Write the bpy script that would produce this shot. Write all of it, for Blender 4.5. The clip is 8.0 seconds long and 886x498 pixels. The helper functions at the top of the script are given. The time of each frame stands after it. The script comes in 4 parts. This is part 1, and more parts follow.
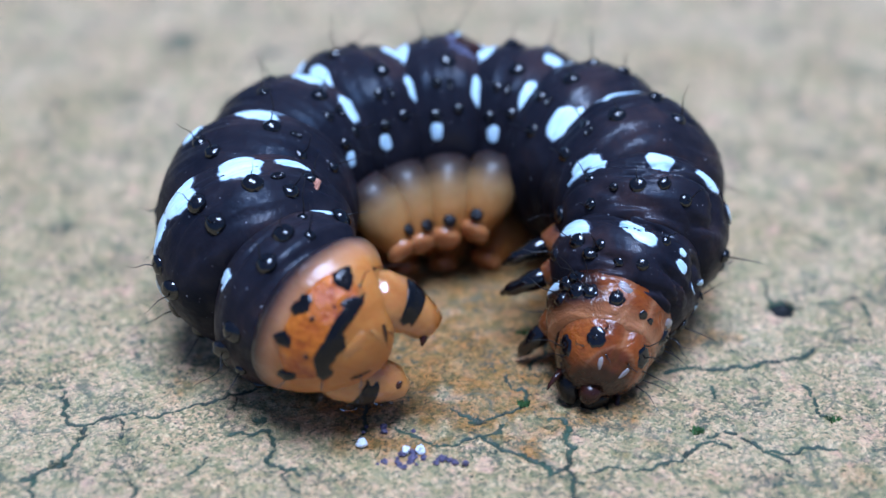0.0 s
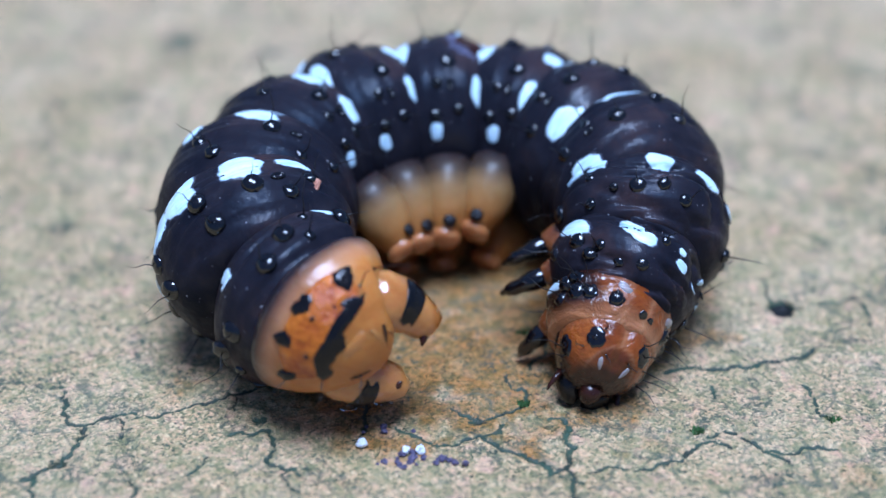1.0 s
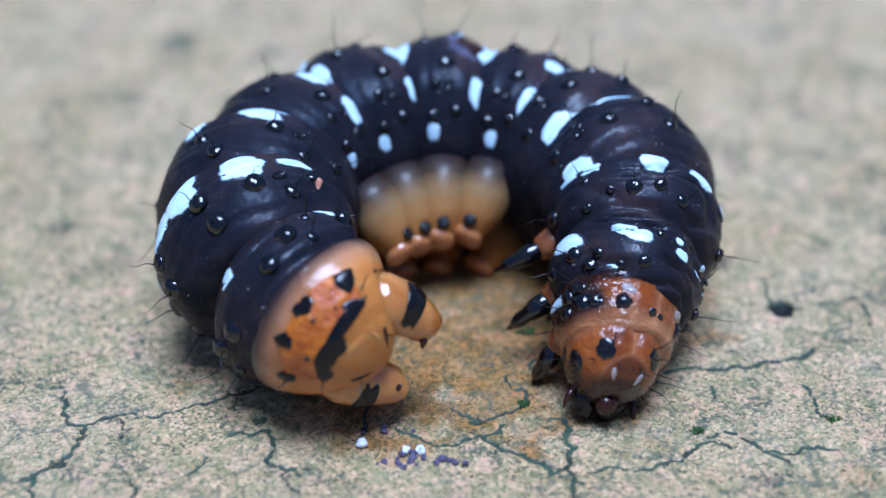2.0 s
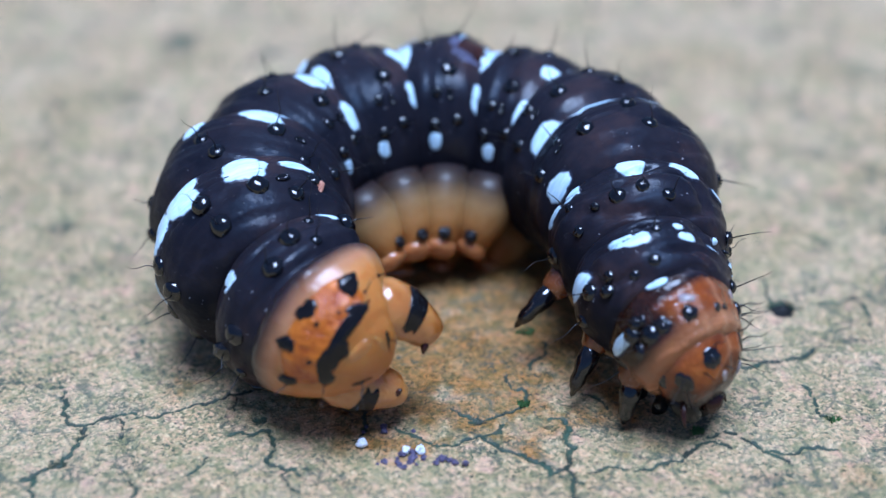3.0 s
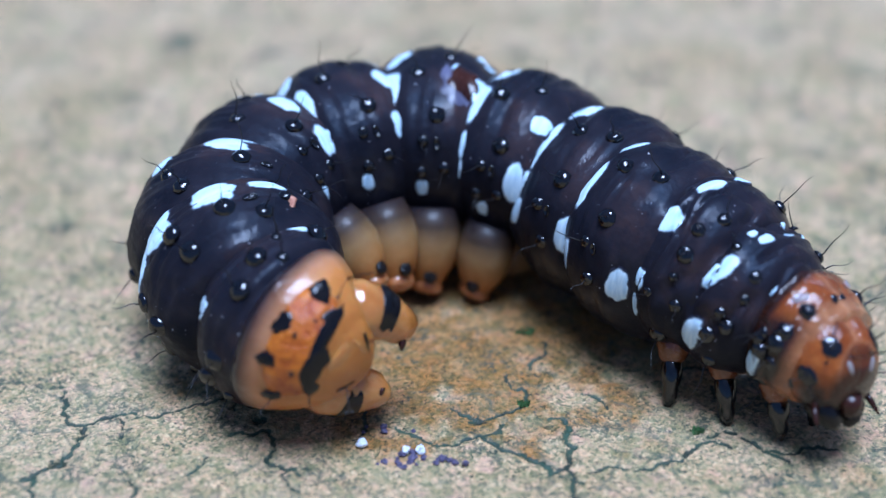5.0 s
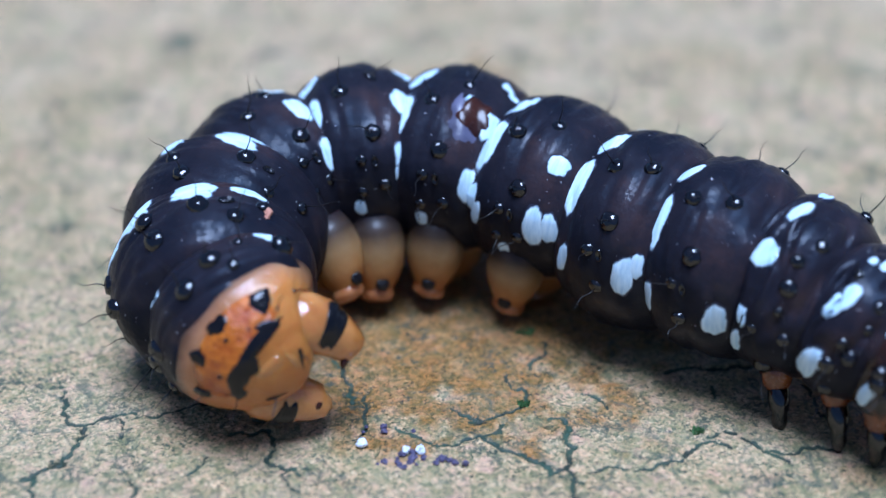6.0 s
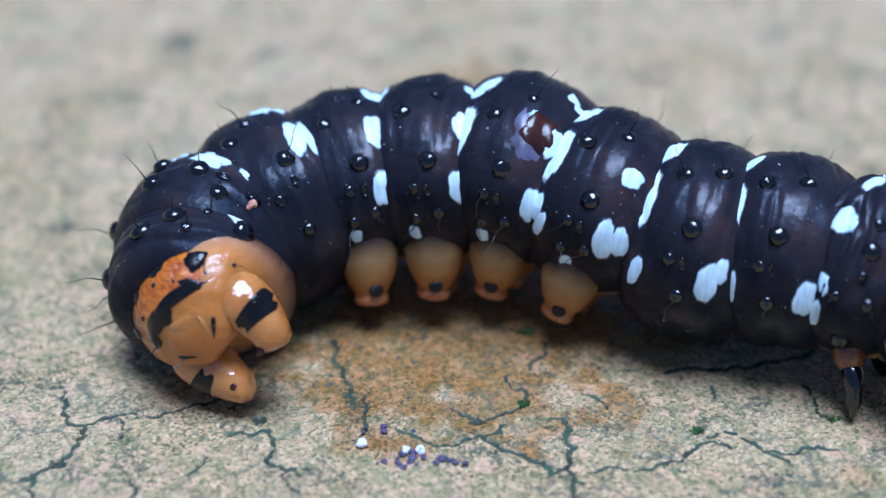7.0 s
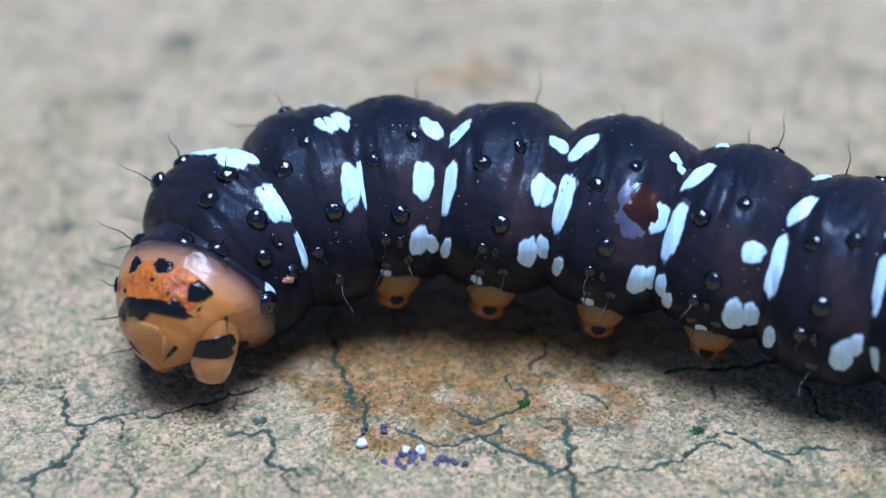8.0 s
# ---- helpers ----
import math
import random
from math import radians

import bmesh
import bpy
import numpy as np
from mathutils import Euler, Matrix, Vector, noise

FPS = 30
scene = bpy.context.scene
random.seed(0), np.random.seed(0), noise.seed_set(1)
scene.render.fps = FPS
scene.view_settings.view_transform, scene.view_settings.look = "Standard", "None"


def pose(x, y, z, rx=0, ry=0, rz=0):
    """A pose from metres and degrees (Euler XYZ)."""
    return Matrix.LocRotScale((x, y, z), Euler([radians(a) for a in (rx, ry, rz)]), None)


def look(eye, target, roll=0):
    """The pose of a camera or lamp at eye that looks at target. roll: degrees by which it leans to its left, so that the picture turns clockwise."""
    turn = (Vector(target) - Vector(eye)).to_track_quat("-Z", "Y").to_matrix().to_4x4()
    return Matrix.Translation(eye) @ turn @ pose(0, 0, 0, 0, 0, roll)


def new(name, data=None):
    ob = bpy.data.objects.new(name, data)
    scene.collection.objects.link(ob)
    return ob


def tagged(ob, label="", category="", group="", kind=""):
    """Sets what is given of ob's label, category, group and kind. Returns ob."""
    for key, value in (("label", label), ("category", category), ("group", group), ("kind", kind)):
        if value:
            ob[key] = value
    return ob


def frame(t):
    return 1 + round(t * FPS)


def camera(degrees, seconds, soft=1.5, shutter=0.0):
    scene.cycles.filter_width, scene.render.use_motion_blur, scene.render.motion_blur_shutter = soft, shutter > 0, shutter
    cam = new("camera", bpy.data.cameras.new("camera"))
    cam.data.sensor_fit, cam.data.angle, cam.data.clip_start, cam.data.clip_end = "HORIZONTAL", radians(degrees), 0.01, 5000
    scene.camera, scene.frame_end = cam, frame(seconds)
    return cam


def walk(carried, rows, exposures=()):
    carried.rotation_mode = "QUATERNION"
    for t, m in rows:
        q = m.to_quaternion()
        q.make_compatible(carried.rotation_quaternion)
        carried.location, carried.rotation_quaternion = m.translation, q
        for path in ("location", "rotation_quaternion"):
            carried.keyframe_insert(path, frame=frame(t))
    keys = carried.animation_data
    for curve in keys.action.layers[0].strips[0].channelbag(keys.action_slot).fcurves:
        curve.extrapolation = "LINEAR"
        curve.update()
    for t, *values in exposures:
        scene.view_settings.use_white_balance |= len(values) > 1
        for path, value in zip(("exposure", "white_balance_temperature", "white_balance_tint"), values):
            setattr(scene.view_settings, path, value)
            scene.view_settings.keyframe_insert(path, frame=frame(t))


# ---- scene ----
# A caterpillar uncurls on weathered concrete and crawls off. Lengths below are in millimetres, scaled by MM.
MM = 0.001
ELEVATION, DISTANCE = radians(33), 52.31
cam = camera(32, 8.0, soft=1.5)
EYE = (0, -DISTANCE * math.cos(ELEVATION) * MM, DISTANCE * math.sin(ELEVATION) * MM)
STAND = look(EYE, (0, 0, 0))
walk(cam, [(0, STAND), (8, STAND)], exposures=[(0, -0.03, 4600, 14), (8, -0.03, 4600, 14)])
cam.data.dof.use_dof = True
cam.data.dof.focus_distance = 44.8 * MM
cam.data.dof.aperture_fstop = 36

# ---- light: a bright overcast sky ----
world = bpy.data.worlds.new("sky")
scene.world = world
world.use_nodes = True
wn, wl = world.node_tree.nodes, world.node_tree.links
sky = wn.new("ShaderNodeTexSky")
sky.sky_type = "NISHITA"
sky.sun_disc = False
sky.sun_elevation, sky.sun_rotation = radians(84), radians(143)
sky.dust_density = 2.0
wn["Background"].inputs["Strength"].default_value = 0.062
wl.new(sky.outputs["Color"], wn["Background"].inputs["Color"])
sun = new("sun", bpy.data.lights.new("sun", "SUN"))
sun.data.energy, sun.data.angle, sun.data.color = 5.0, radians(30), (0.96, 0.985, 1.0)
sun.matrix_world = look((0.06, -0.08, 1.0), (0, 0, 0))


# ---- materials ----
def material(name):
    m = bpy.data.materials.new(name)
    m.use_nodes = True
    return m, m.node_tree.nodes, m.node_tree.links, m.node_tree.nodes["Principled BSDF"]


def node(nodes, kind, **values):
    n = nodes.new(kind)
    for key, value in values.items():
        n.inputs[key.replace("_", " ")].default_value = value
    return n


def noise_node(nodes, links, scale, detail=4.0, rough=0.55, distortion=0.0, coords=None):
    n = node(nodes, "ShaderNodeTexNoise", Scale=scale, Detail=detail, Roughness=rough, Distortion=distortion)
    if coords is None:
        coords = nodes.new("ShaderNodeTexCoord").outputs["Object"]
    links.new(coords, n.inputs["Vector"])
    return n.outputs["Fac"]


def ramp(nodes, links, fac, *stops):
    n = nodes.new("ShaderNodeValToRGB")
    e = n.color_ramp.elements
    while len(e) < len(stops):
        e.new(0.5)
    for k, (at, colour) in enumerate(stops):
        e[k].position = at
        e[k].color = (*colour, 1) if len(colour) == 3 else colour
    links.new(fac, n.inputs["Fac"])
    return n.outputs["Color"]


def mix(nodes, links, fac, a, b, mode="MIX"):
    n = nodes.new("ShaderNodeMix")
    n.data_type, n.blend_type = "RGBA", mode
    for socket, value in ((n.inputs[0], fac), (n.inputs[6], a), (n.inputs[7], b)):
        if isinstance(value, (int, float)):
            socket.default_value = value
        elif isinstance(value, tuple):
            socket.default_value = (*value, 1)
        else:
            links.new(value, socket)
    return n.outputs[2]


def bump(nodes, links, height, strength, distance, shader):
    n = node(nodes, "ShaderNodeBump", Strength=strength, Distance=distance)
    links.new(height, n.inputs["Height"])
    links.new(n.outputs["Normal"], shader.inputs["Normal"])
    links.new(n.outputs["Normal"], shader.inputs["Coat Normal"])


def skin_material():
    """Black-brown glossy hide that turns to cream and orange on the belly (point attribute belly)."""
    m, ns, ln, p = material("hide")
    big = noise_node(ns, ln, 420, 5, 0.6)
    fine = noise_node(ns, ln, 5200, 4, 0.6)
    dark = ramp(ns, ln, big, (0.34, (0.0095, 0.0095, 0.0145)), (0.52, (0.0185, 0.0155, 0.0205)), (0.70, (0.050, 0.029, 0.027)))
    cream = ramp(ns, ln, noise_node(ns, ln, 700, 4, 0.6), (0.3, (0.29, 0.165, 0.06)), (0.7, (0.41, 0.255, 0.115)))
    at = ns.new("ShaderNodeAttribute")
    at.attribute_name = "belly"
    add = ns.new("ShaderNodeMath")
    add.operation = "MULTIPLY_ADD"
    ln.new(big, add.inputs[0])
    add.inputs[1].default_value = 0.5
    ln.new(at.outputs["Fac"], add.inputs[2])
    edge = ramp(ns, ln, add.outputs[0], (0.58, (0, 0, 0)), (0.92, (1, 1, 1)))
    flecks = ramp(ns, ln, noise_node(ns, ln, 7800, 2, 0.5), (0.735, (0, 0, 0)), (0.76, (1, 1, 1)))
    hide = mix(ns, ln, flecks, mix(ns, ln, edge, dark, cream), (0.34, 0.33, 0.36))
    ln.new(hide, p.inputs["Base Color"])
    rough = ramp(ns, ln, fine, (0.3, (0.34, 0.34, 0.34)), (0.7, (0.50, 0.50, 0.50)))
    ln.new(rough, p.inputs["Roughness"])
    p.inputs["Subsurface Weight"].default_value = 0.12
    p.inputs["Subsurface Radius"].default_value = (0.0006, 0.0003, 0.00015)
    p.inputs["Subsurface Scale"].default_value = 1.0
    tc = ns.new("ShaderNodeTexCoord")
    mp = ns.new("ShaderNodeMapping")
    mp.inputs["Scale"].default_value = (3.2, 0.6, 0.6)
    ln.new(tc.outputs["Object"], mp.inputs["Vector"])
    folds = noise_node(ns, ln, 700, 5, 0.62, 0.4, mp.outputs["Vector"])
    lumps = noise_node(ns, ln, 2400, 4, 0.6)
    both = mix(ns, ln, 0.05, mix(ns, ln, 0.8, folds, lumps), fine)
    bump(ns, ln, both, 0.7, 0.00007, p)
    p.inputs["Specular IOR Level"].default_value = 0.10
    ln.new(ramp(ns, ln, noise_node(ns, ln, 900, 4, 0.7), (0.46, (0, 0, 0)), (0.66, (0.32, 0.32, 0.32))), p.inputs["Coat Weight"])
    p.inputs["Coat Roughness"].default_value = 0.10
    p.inputs["Specular Tint"].default_value = (0.5, 0.7, 1.0, 1)
    return m


def plain_material(name, low, high, scale, rough, relief=0.3, depth=0.00005, flesh=0.0, coat=0.0, detail=4, shine=0.5, micro=0.12):
    m, ns, ln, p = material(name)
    n = noise_node(ns, ln, scale, detail, 0.6)
    ln.new(ramp(ns, ln, n, (0.32, low), (0.68, high)), p.inputs["Base Color"])
    fine = noise_node(ns, ln, scale * 7, 3, 0.6)
    ln.new(ramp(ns, ln, fine, (0.3, (rough * 0.75,) * 3), (0.7, (rough * 1.25,) * 3)), p.inputs["Roughness"])
    if flesh:
        p.inputs["Subsurface Weight"].default_value = flesh
        p.inputs["Subsurface Radius"].default_value = (0.0009, 0.00045, 0.0002)
        p.inputs["Subsurface Scale"].default_value = 1.0
    p.inputs["Specular IOR Level"].default_value = shine
    p.inputs["Coat Weight"].default_value = coat
    p.inputs["Coat Roughness"].default_value = 0.08
    bump(ns, ln, mix(ns, ln, micro, n, fine), relief, depth, p)
    return m


HIDE = skin_material()


def white_material():
    """Bluish white pigment in fine streaks that thins out at the rim of a patch (point attribute rim)."""
    m, ns, ln, p = material("white_pigment")
    tc = ns.new("ShaderNodeTexCoord")
    mp = ns.new("ShaderNodeMapping")
    mp.inputs["Scale"].default_value = (3.0, 0.5, 0.5)
    ln.new(tc.outputs["Object"], mp.inputs["Vector"])
    streak = noise_node(ns, ln, 2600, 4, 0.65, 0.2, mp.outputs["Vector"])
    white = ramp(ns, ln, streak, (0.30, (0.48, 0.66, 0.80)), (0.62, (0.74, 0.88, 0.95)))
    at = ns.new("ShaderNodeAttribute")
    at.attribute_name = "rim"
    add = ns.new("ShaderNodeMath")
    add.operation = "MULTIPLY_ADD"
    ln.new(noise_node(ns, ln, 3000, 3, 0.6), add.inputs[0])
    add.inputs[1].default_value = 0.35
    ln.new(at.outputs["Fac"], add.inputs[2])
    ln.new(mix(ns, ln, ramp(ns, ln, add.outputs[0], (0.90, (0, 0, 0)), (1.14, (1, 1, 1))), white, (0.02, 0.02, 0.035)), p.inputs["Base Color"])
    p.inputs["Roughness"].default_value = 0.36
    p.inputs["Specular IOR Level"].default_value = 0.3
    bump(ns, ln, streak, 0.4, 0.00003, p)
    return m


WHITE = white_material()
HORN = plain_material("black_horn", (0.002, 0.002, 0.003), (0.006, 0.005, 0.006), 2600, 0.06, 0.3, 0.00003, coat=0.0, shine=0.8, detail=3, micro=0.05)


def tail_material():
    """Amber flesh that pales to peach at the collar and darkens where it meets the hide (point attributes belly, dusk)."""
    m, ns, ln, p = material("tail_flesh")
    n = noise_node(ns, ln, 600, 5, 0.6)
    fine = noise_node(ns, ln, 4000, 3, 0.6)
    amber = ramp(ns, ln, n, (0.32, (0.40, 0.135, 0.017)), (0.68, (0.53, 0.215, 0.042)))
    peach = ramp(ns, ln, n, (0.32, (0.37, 0.165, 0.072)), (0.68, (0.48, 0.24, 0.115)))
    at = ns.new("ShaderNodeAttribute")
    at.attribute_name = "belly"
    dusk = ns.new("ShaderNodeAttribute")
    dusk.attribute_name = "dusk"
    flesh = mix(ns, ln, at.outputs["Fac"], amber, peach)
    ln.new(mix(ns, ln, dusk.outputs["Fac"], flesh, (0.020, 0.012, 0.014)), p.inputs["Base Color"])
    p.inputs["Roughness"].default_value = 0.34
    p.inputs["Specular IOR Level"].default_value = 0.25
    p.inputs["Subsurface Weight"].default_value = 0.55
    p.inputs["Subsurface Radius"].default_value = (0.0009, 0.00045, 0.0002)
    p.inputs["Subsurface Scale"].default_value = 1.0
    p.inputs["Coat Weight"].default_value = 0.40
    p.inputs["Coat Roughness"].default_value = 0.08
    bump(ns, ln, mix(ns, ln, 0.06, noise_node(ns, ln, 1000, 4, 0.6, 0.4), fine), 0.6, 0.00022, p)
    return m


TAIL = tail_material()
FLESH = plain_material("orange_flesh", (0.40, 0.135, 0.017), (0.55, 0.235, 0.052), 800, 0.17, 0.8, 0.00022, flesh=0.45, coat=1.0, micro=0.04)
PLATE = plain_material("orange_plate", (0.32, 0.055, 0.002), (0.58, 0.17, 0.006), 2600, 0.16, 0.9, 0.00022, coat=0.6, shine=0.25, micro=0.06)
def shell_material():
    """Translucent russet shell with pale seams and dark brown parts (point attribute tone: red is dark, green is pale)."""
    m, ns, ln, p = material("russet_shell")
    n = noise_node(ns, ln, 900, 5, 0.6)
    fine = noise_node(ns, ln, 6000, 3, 0.6)
    russet = ramp(ns, ln, n, (0.30, (0.10, 0.022, 0.004)), (0.52, (0.23, 0.054, 0.006)), (0.70, (0.36, 0.110, 0.014)))
    tone = ns.new("ShaderNodeAttribute")
    tone.attribute_name = "tone"
    split = ns.new("ShaderNodeSeparateColor")
    ln.new(tone.outputs["Color"], split.inputs[0])
    colour = mix(ns, ln, split.outputs[1], russet, (0.44, 0.20, 0.085))
    brown = ramp(ns, ln, n, (0.35, (0.010, 0.005, 0.004)), (0.65, (0.030, 0.010, 0.006)))
    ln.new(mix(ns, ln, split.outputs[0], colour, brown), p.inputs["Base Color"])
    ln.new(ramp(ns, ln, fine, (0.3, (0.12,) * 3), (0.7, (0.24,) * 3)), p.inputs["Roughness"])
    p.inputs["Subsurface Weight"].default_value = 0.15
    p.inputs["Subsurface Radius"].default_value = (0.0009, 0.0004, 0.00015)
    p.inputs["Subsurface Scale"].default_value = 1.0
    p.inputs["Specular IOR Level"].default_value = 0.25
    p.inputs["Coat Weight"].default_value = 0.5
    p.inputs["Coat Roughness"].default_value = 0.06
    bump(ns, ln, mix(ns, ln, 0.05, noise_node(ns, ln, 1500, 4, 0.6, 0.4), fine), 0.8, 0.00022, p)
    return m


SHELL = shell_material()
def lobe_material():
    """Flesh that goes from dark hide to cream to amber down a false leg (point attributes dusk, amber)."""
    m, ns, ln, p = material("lobe_flesh")
    n = noise_node(ns, ln, 900, 4, 0.6)
    cream = ramp(ns, ln, n, (0.32, (0.42, 0.235, 0.075)), (0.68, (0.54, 0.335, 0.13)))
    amber = ramp(ns, ln, n, (0.32, (0.34, 0.115, 0.017)), (0.68, (0.46, 0.185, 0.04)))
    at = ns.new("ShaderNodeAttribute")
    at.attribute_name = "amber"
    dusk = ns.new("ShaderNodeAttribute")
    dusk.attribute_name = "dusk"
    flesh = mix(ns, ln, at.outputs["Fac"], cream, amber)
    ln.new(mix(ns, ln, dusk.outputs["Fac"], flesh, (0.018, 0.012, 0.014)), p.inputs["Base Color"])
    p.inputs["Roughness"].default_value = 0.45
    p.inputs["Specular IOR Level"].default_value = 0.25
    p.inputs["Subsurface Weight"].default_value = 0.3
    p.inputs["Subsurface Radius"].default_value = (0.0009, 0.00045, 0.0002)
    p.inputs["Subsurface Scale"].default_value = 1.0
    p.inputs["Coat Weight"].default_value = 0.12
    p.inputs["Coat Roughness"].default_value = 0.1
    bump(ns, ln, n, 0.35, 0.0001, p)
    return m


LOBE = lobe_material()
FOOT = plain_material("amber_foot", (0.36, 0.12, 0.03), (0.52, 0.22, 0.075), 1500, 0.28, 0.4, 0.00005, flesh=0.3, coat=0.3)
LEG_BASE = plain_material("brown_leg_base", (0.13, 0.035, 0.010), (0.28, 0.095, 0.025), 1300, 0.25, 0.6, 0.0001, flesh=0.2, coat=0.4)
MARK = plain_material("black_mark", (0.004, 0.004, 0.005), (0.010, 0.008, 0.008), 2400, 0.07, 0.7, 0.00008, coat=0.0, shine=0.35, micro=0.02)
HAIR = plain_material("dark_hair", (0.006, 0.005, 0.005), (0.02, 0.015, 0.012), 3000, 0.35)
SCAB = plain_material("brown_scab", (0.014, 0.005, 0.004), (0.050, 0.015, 0.008), 900, 0.24, 0.6, 0.00006, coat=0.15, shine=0.3)
CRUMB = plain_material("pink_crumb", (0.5, 0.2, 0.12), (0.66, 0.34, 0.22), 4000, 0.6, 0.8, 0.0001)
TORN = plain_material("torn_skin", (0.020, 0.017, 0.026), (0.12, 0.115, 0.18), 700, 0.35, 0.8, 0.00008)


HAZE = plain_material("hazy_membrane", (0.26, 0.20, 0.18), (0.42, 0.36, 0.35), 3000, 0.15, 0.5, 0.00006, flesh=0.3, coat=0.5)
GRAIN = plain_material("white_grain", (0.72, 0.74, 0.80), (0.86, 0.87, 0.90), 5000, 0.3, 0.8, 0.0001)


def water_material():
    m, ns, ln, p = material("water")
    p.inputs["Base Color"].default_value = (0.95, 0.97, 1.0, 1)
    p.inputs["Roughness"].default_value = 0.02
    p.inputs["IOR"].default_value = 1.33
    p.inputs["Transmission Weight"].default_value = 1.0
    return m


WATER = water_material()


# ---- mesh helpers ----
def mesh_of(name, verts, faces, mat, smooth=True):
    me = bpy.data.meshes.new(name)
    me.from_pydata([(x * MM, y * MM, z * MM) for x, y, z in verts], [], faces)
    me.materials.append(mat)
    me.shade_smooth() if smooth else me.shade_flat()
    me.update()
    return me


def part(name, me, parent=None, m=None, label=""):
    ob = new(name, me)
    ob.parent = parent
    if m is not None:
        ob.matrix_basis = m
    return tagged(ob, label)


def tube(rings, closed=True):
    """Faces and points of a skin over rings of equal count; both ends are closed."""
    n = len(rings[0])
    verts = [p for r in rings for p in r]
    faces = []
    for k in range(len(rings) - 1):
        for i in range(n):
            j = (i + 1) % n
            faces.append((k * n + i, k * n + j, (k + 1) * n + j, (k + 1) * n + i))
    if closed:
        faces.append(tuple(range(n - 1, -1, -1)))
        faces.append(tuple((len(rings) - 1) * n + i for i in range(n)))
    return verts, faces


def swept(path, radii, sides=14, flat=1.0):
    """A tapering limb along path (points in mm) with these radii, rounded at the end."""
    pts = [Vector(p) for p in path]
    rings = []
    side = None
    for k, p in enumerate(pts):
        t = (pts[min(k + 1, len(pts) - 1)] - pts[max(k - 1, 0)]).normalized()
        a = t.cross(Vector((1, 0.13, 0.07))).normalized() if side is None else (side - t * side.dot(t)).normalized()
        side = a
        b = t.cross(a)
        rings.append([tuple(p + (a * math.cos(w) * flat + b * math.sin(w)) * radii[k]) for w in (2 * math.pi * i / sides for i in range(sides))])
    return tube(rings)


class Shape:
    """A body segment's surface: x forwards, z to the back, the animal's right at -y. at(u, angle) is a point, angle from the back to the right."""

    def __init__(self, radius, half, kind="ring", seed=0, wrinkle=0.010):
        self.radius, self.half, self.kind, self.seed, self.wrinkle = radius, half, kind, seed, wrinkle

    def profile(self, u):
        s = u / self.half
        a = abs(s)
        if self.kind == "hood" and s > 0:
            return 1 - 0.10 * a ** 3 if a <= 1.15 else max(0.25, 0.848 - (a - 1.15) * 2.2)
        if a <= 1:
            return 1 - 0.205 * a ** 2.4
        return max(0.25, 0.795 - (a - 1) * 0.9 - (a - 1) ** 2 * 2.5)

    def at(self, u, angle, lift=0.0):
        a = radians(angle)
        r = self.radius * self.profile(u)
        w = noise.noise(Vector((u * 0.9 + self.seed * 7.3, math.cos(a) * 1.6, math.sin(a) * 1.6)))
        fold = noise.noise(Vector((u * 2.6 + self.seed * 3.1, math.cos(a) * 0.9, math.sin(a) * 0.9)))
        r += 0.11 * w + 0.08 * fold
        back = max(0, math.cos(a * 0.8)) if abs(angle % 360 - 180) > 60 else 0
        crease = abs(noise.noise(Vector((u * 1.9 + self.seed * 5.7 + 0.8 * w, math.cos(a) * 0.8, math.sin(a) * 0.8))))
        r += self.wrinkle * 3.0 * (0.25 - math.exp(-(crease / 0.10) ** 2)) * (0.25 + back)
        under = max(0, -math.cos(a))
        r *= 1 - {"rear": 0.40, "lean": 0.24}.get(self.kind, 0.04) * under
        r += lift
        return Vector((u, -math.sin(a) * r, math.cos(a) * r))

    def normal(self, u, angle):
        du = self.at(u + 0.05, angle) - self.at(u - 0.05, angle)
        da = self.at(u, angle + 1) - self.at(u, angle - 1)
        n = du.cross(da)
        p = self.at(u, angle)
        n.normalize()
        return n if n.dot(Vector((0, p.y, p.z))) > 0 else -n

    def mesh(self, name, mat, belly=None, nu=46, na=72):
        us = [self.half * 1.38 * (2 * i / nu - 1) for i in range(nu + 1)]
        rings = [[tuple(self.at(u, 360 * i / na)) for i in range(na)] for u in us]
        verts, faces = tube(rings)
        me = mesh_of(name, verts, faces, mat)
        at = me.attributes.new("belly", "FLOAT", "POINT")
        values = []
        for u in us:
            for i in range(na):
                a = 360 * i / na
                a = min(a, 360 - a)
                values.append(0.0 if belly is None else min(1, max(0, (a - belly) / 22 + 0.35)))
        at.data.foreach_set("value", values)
        return me


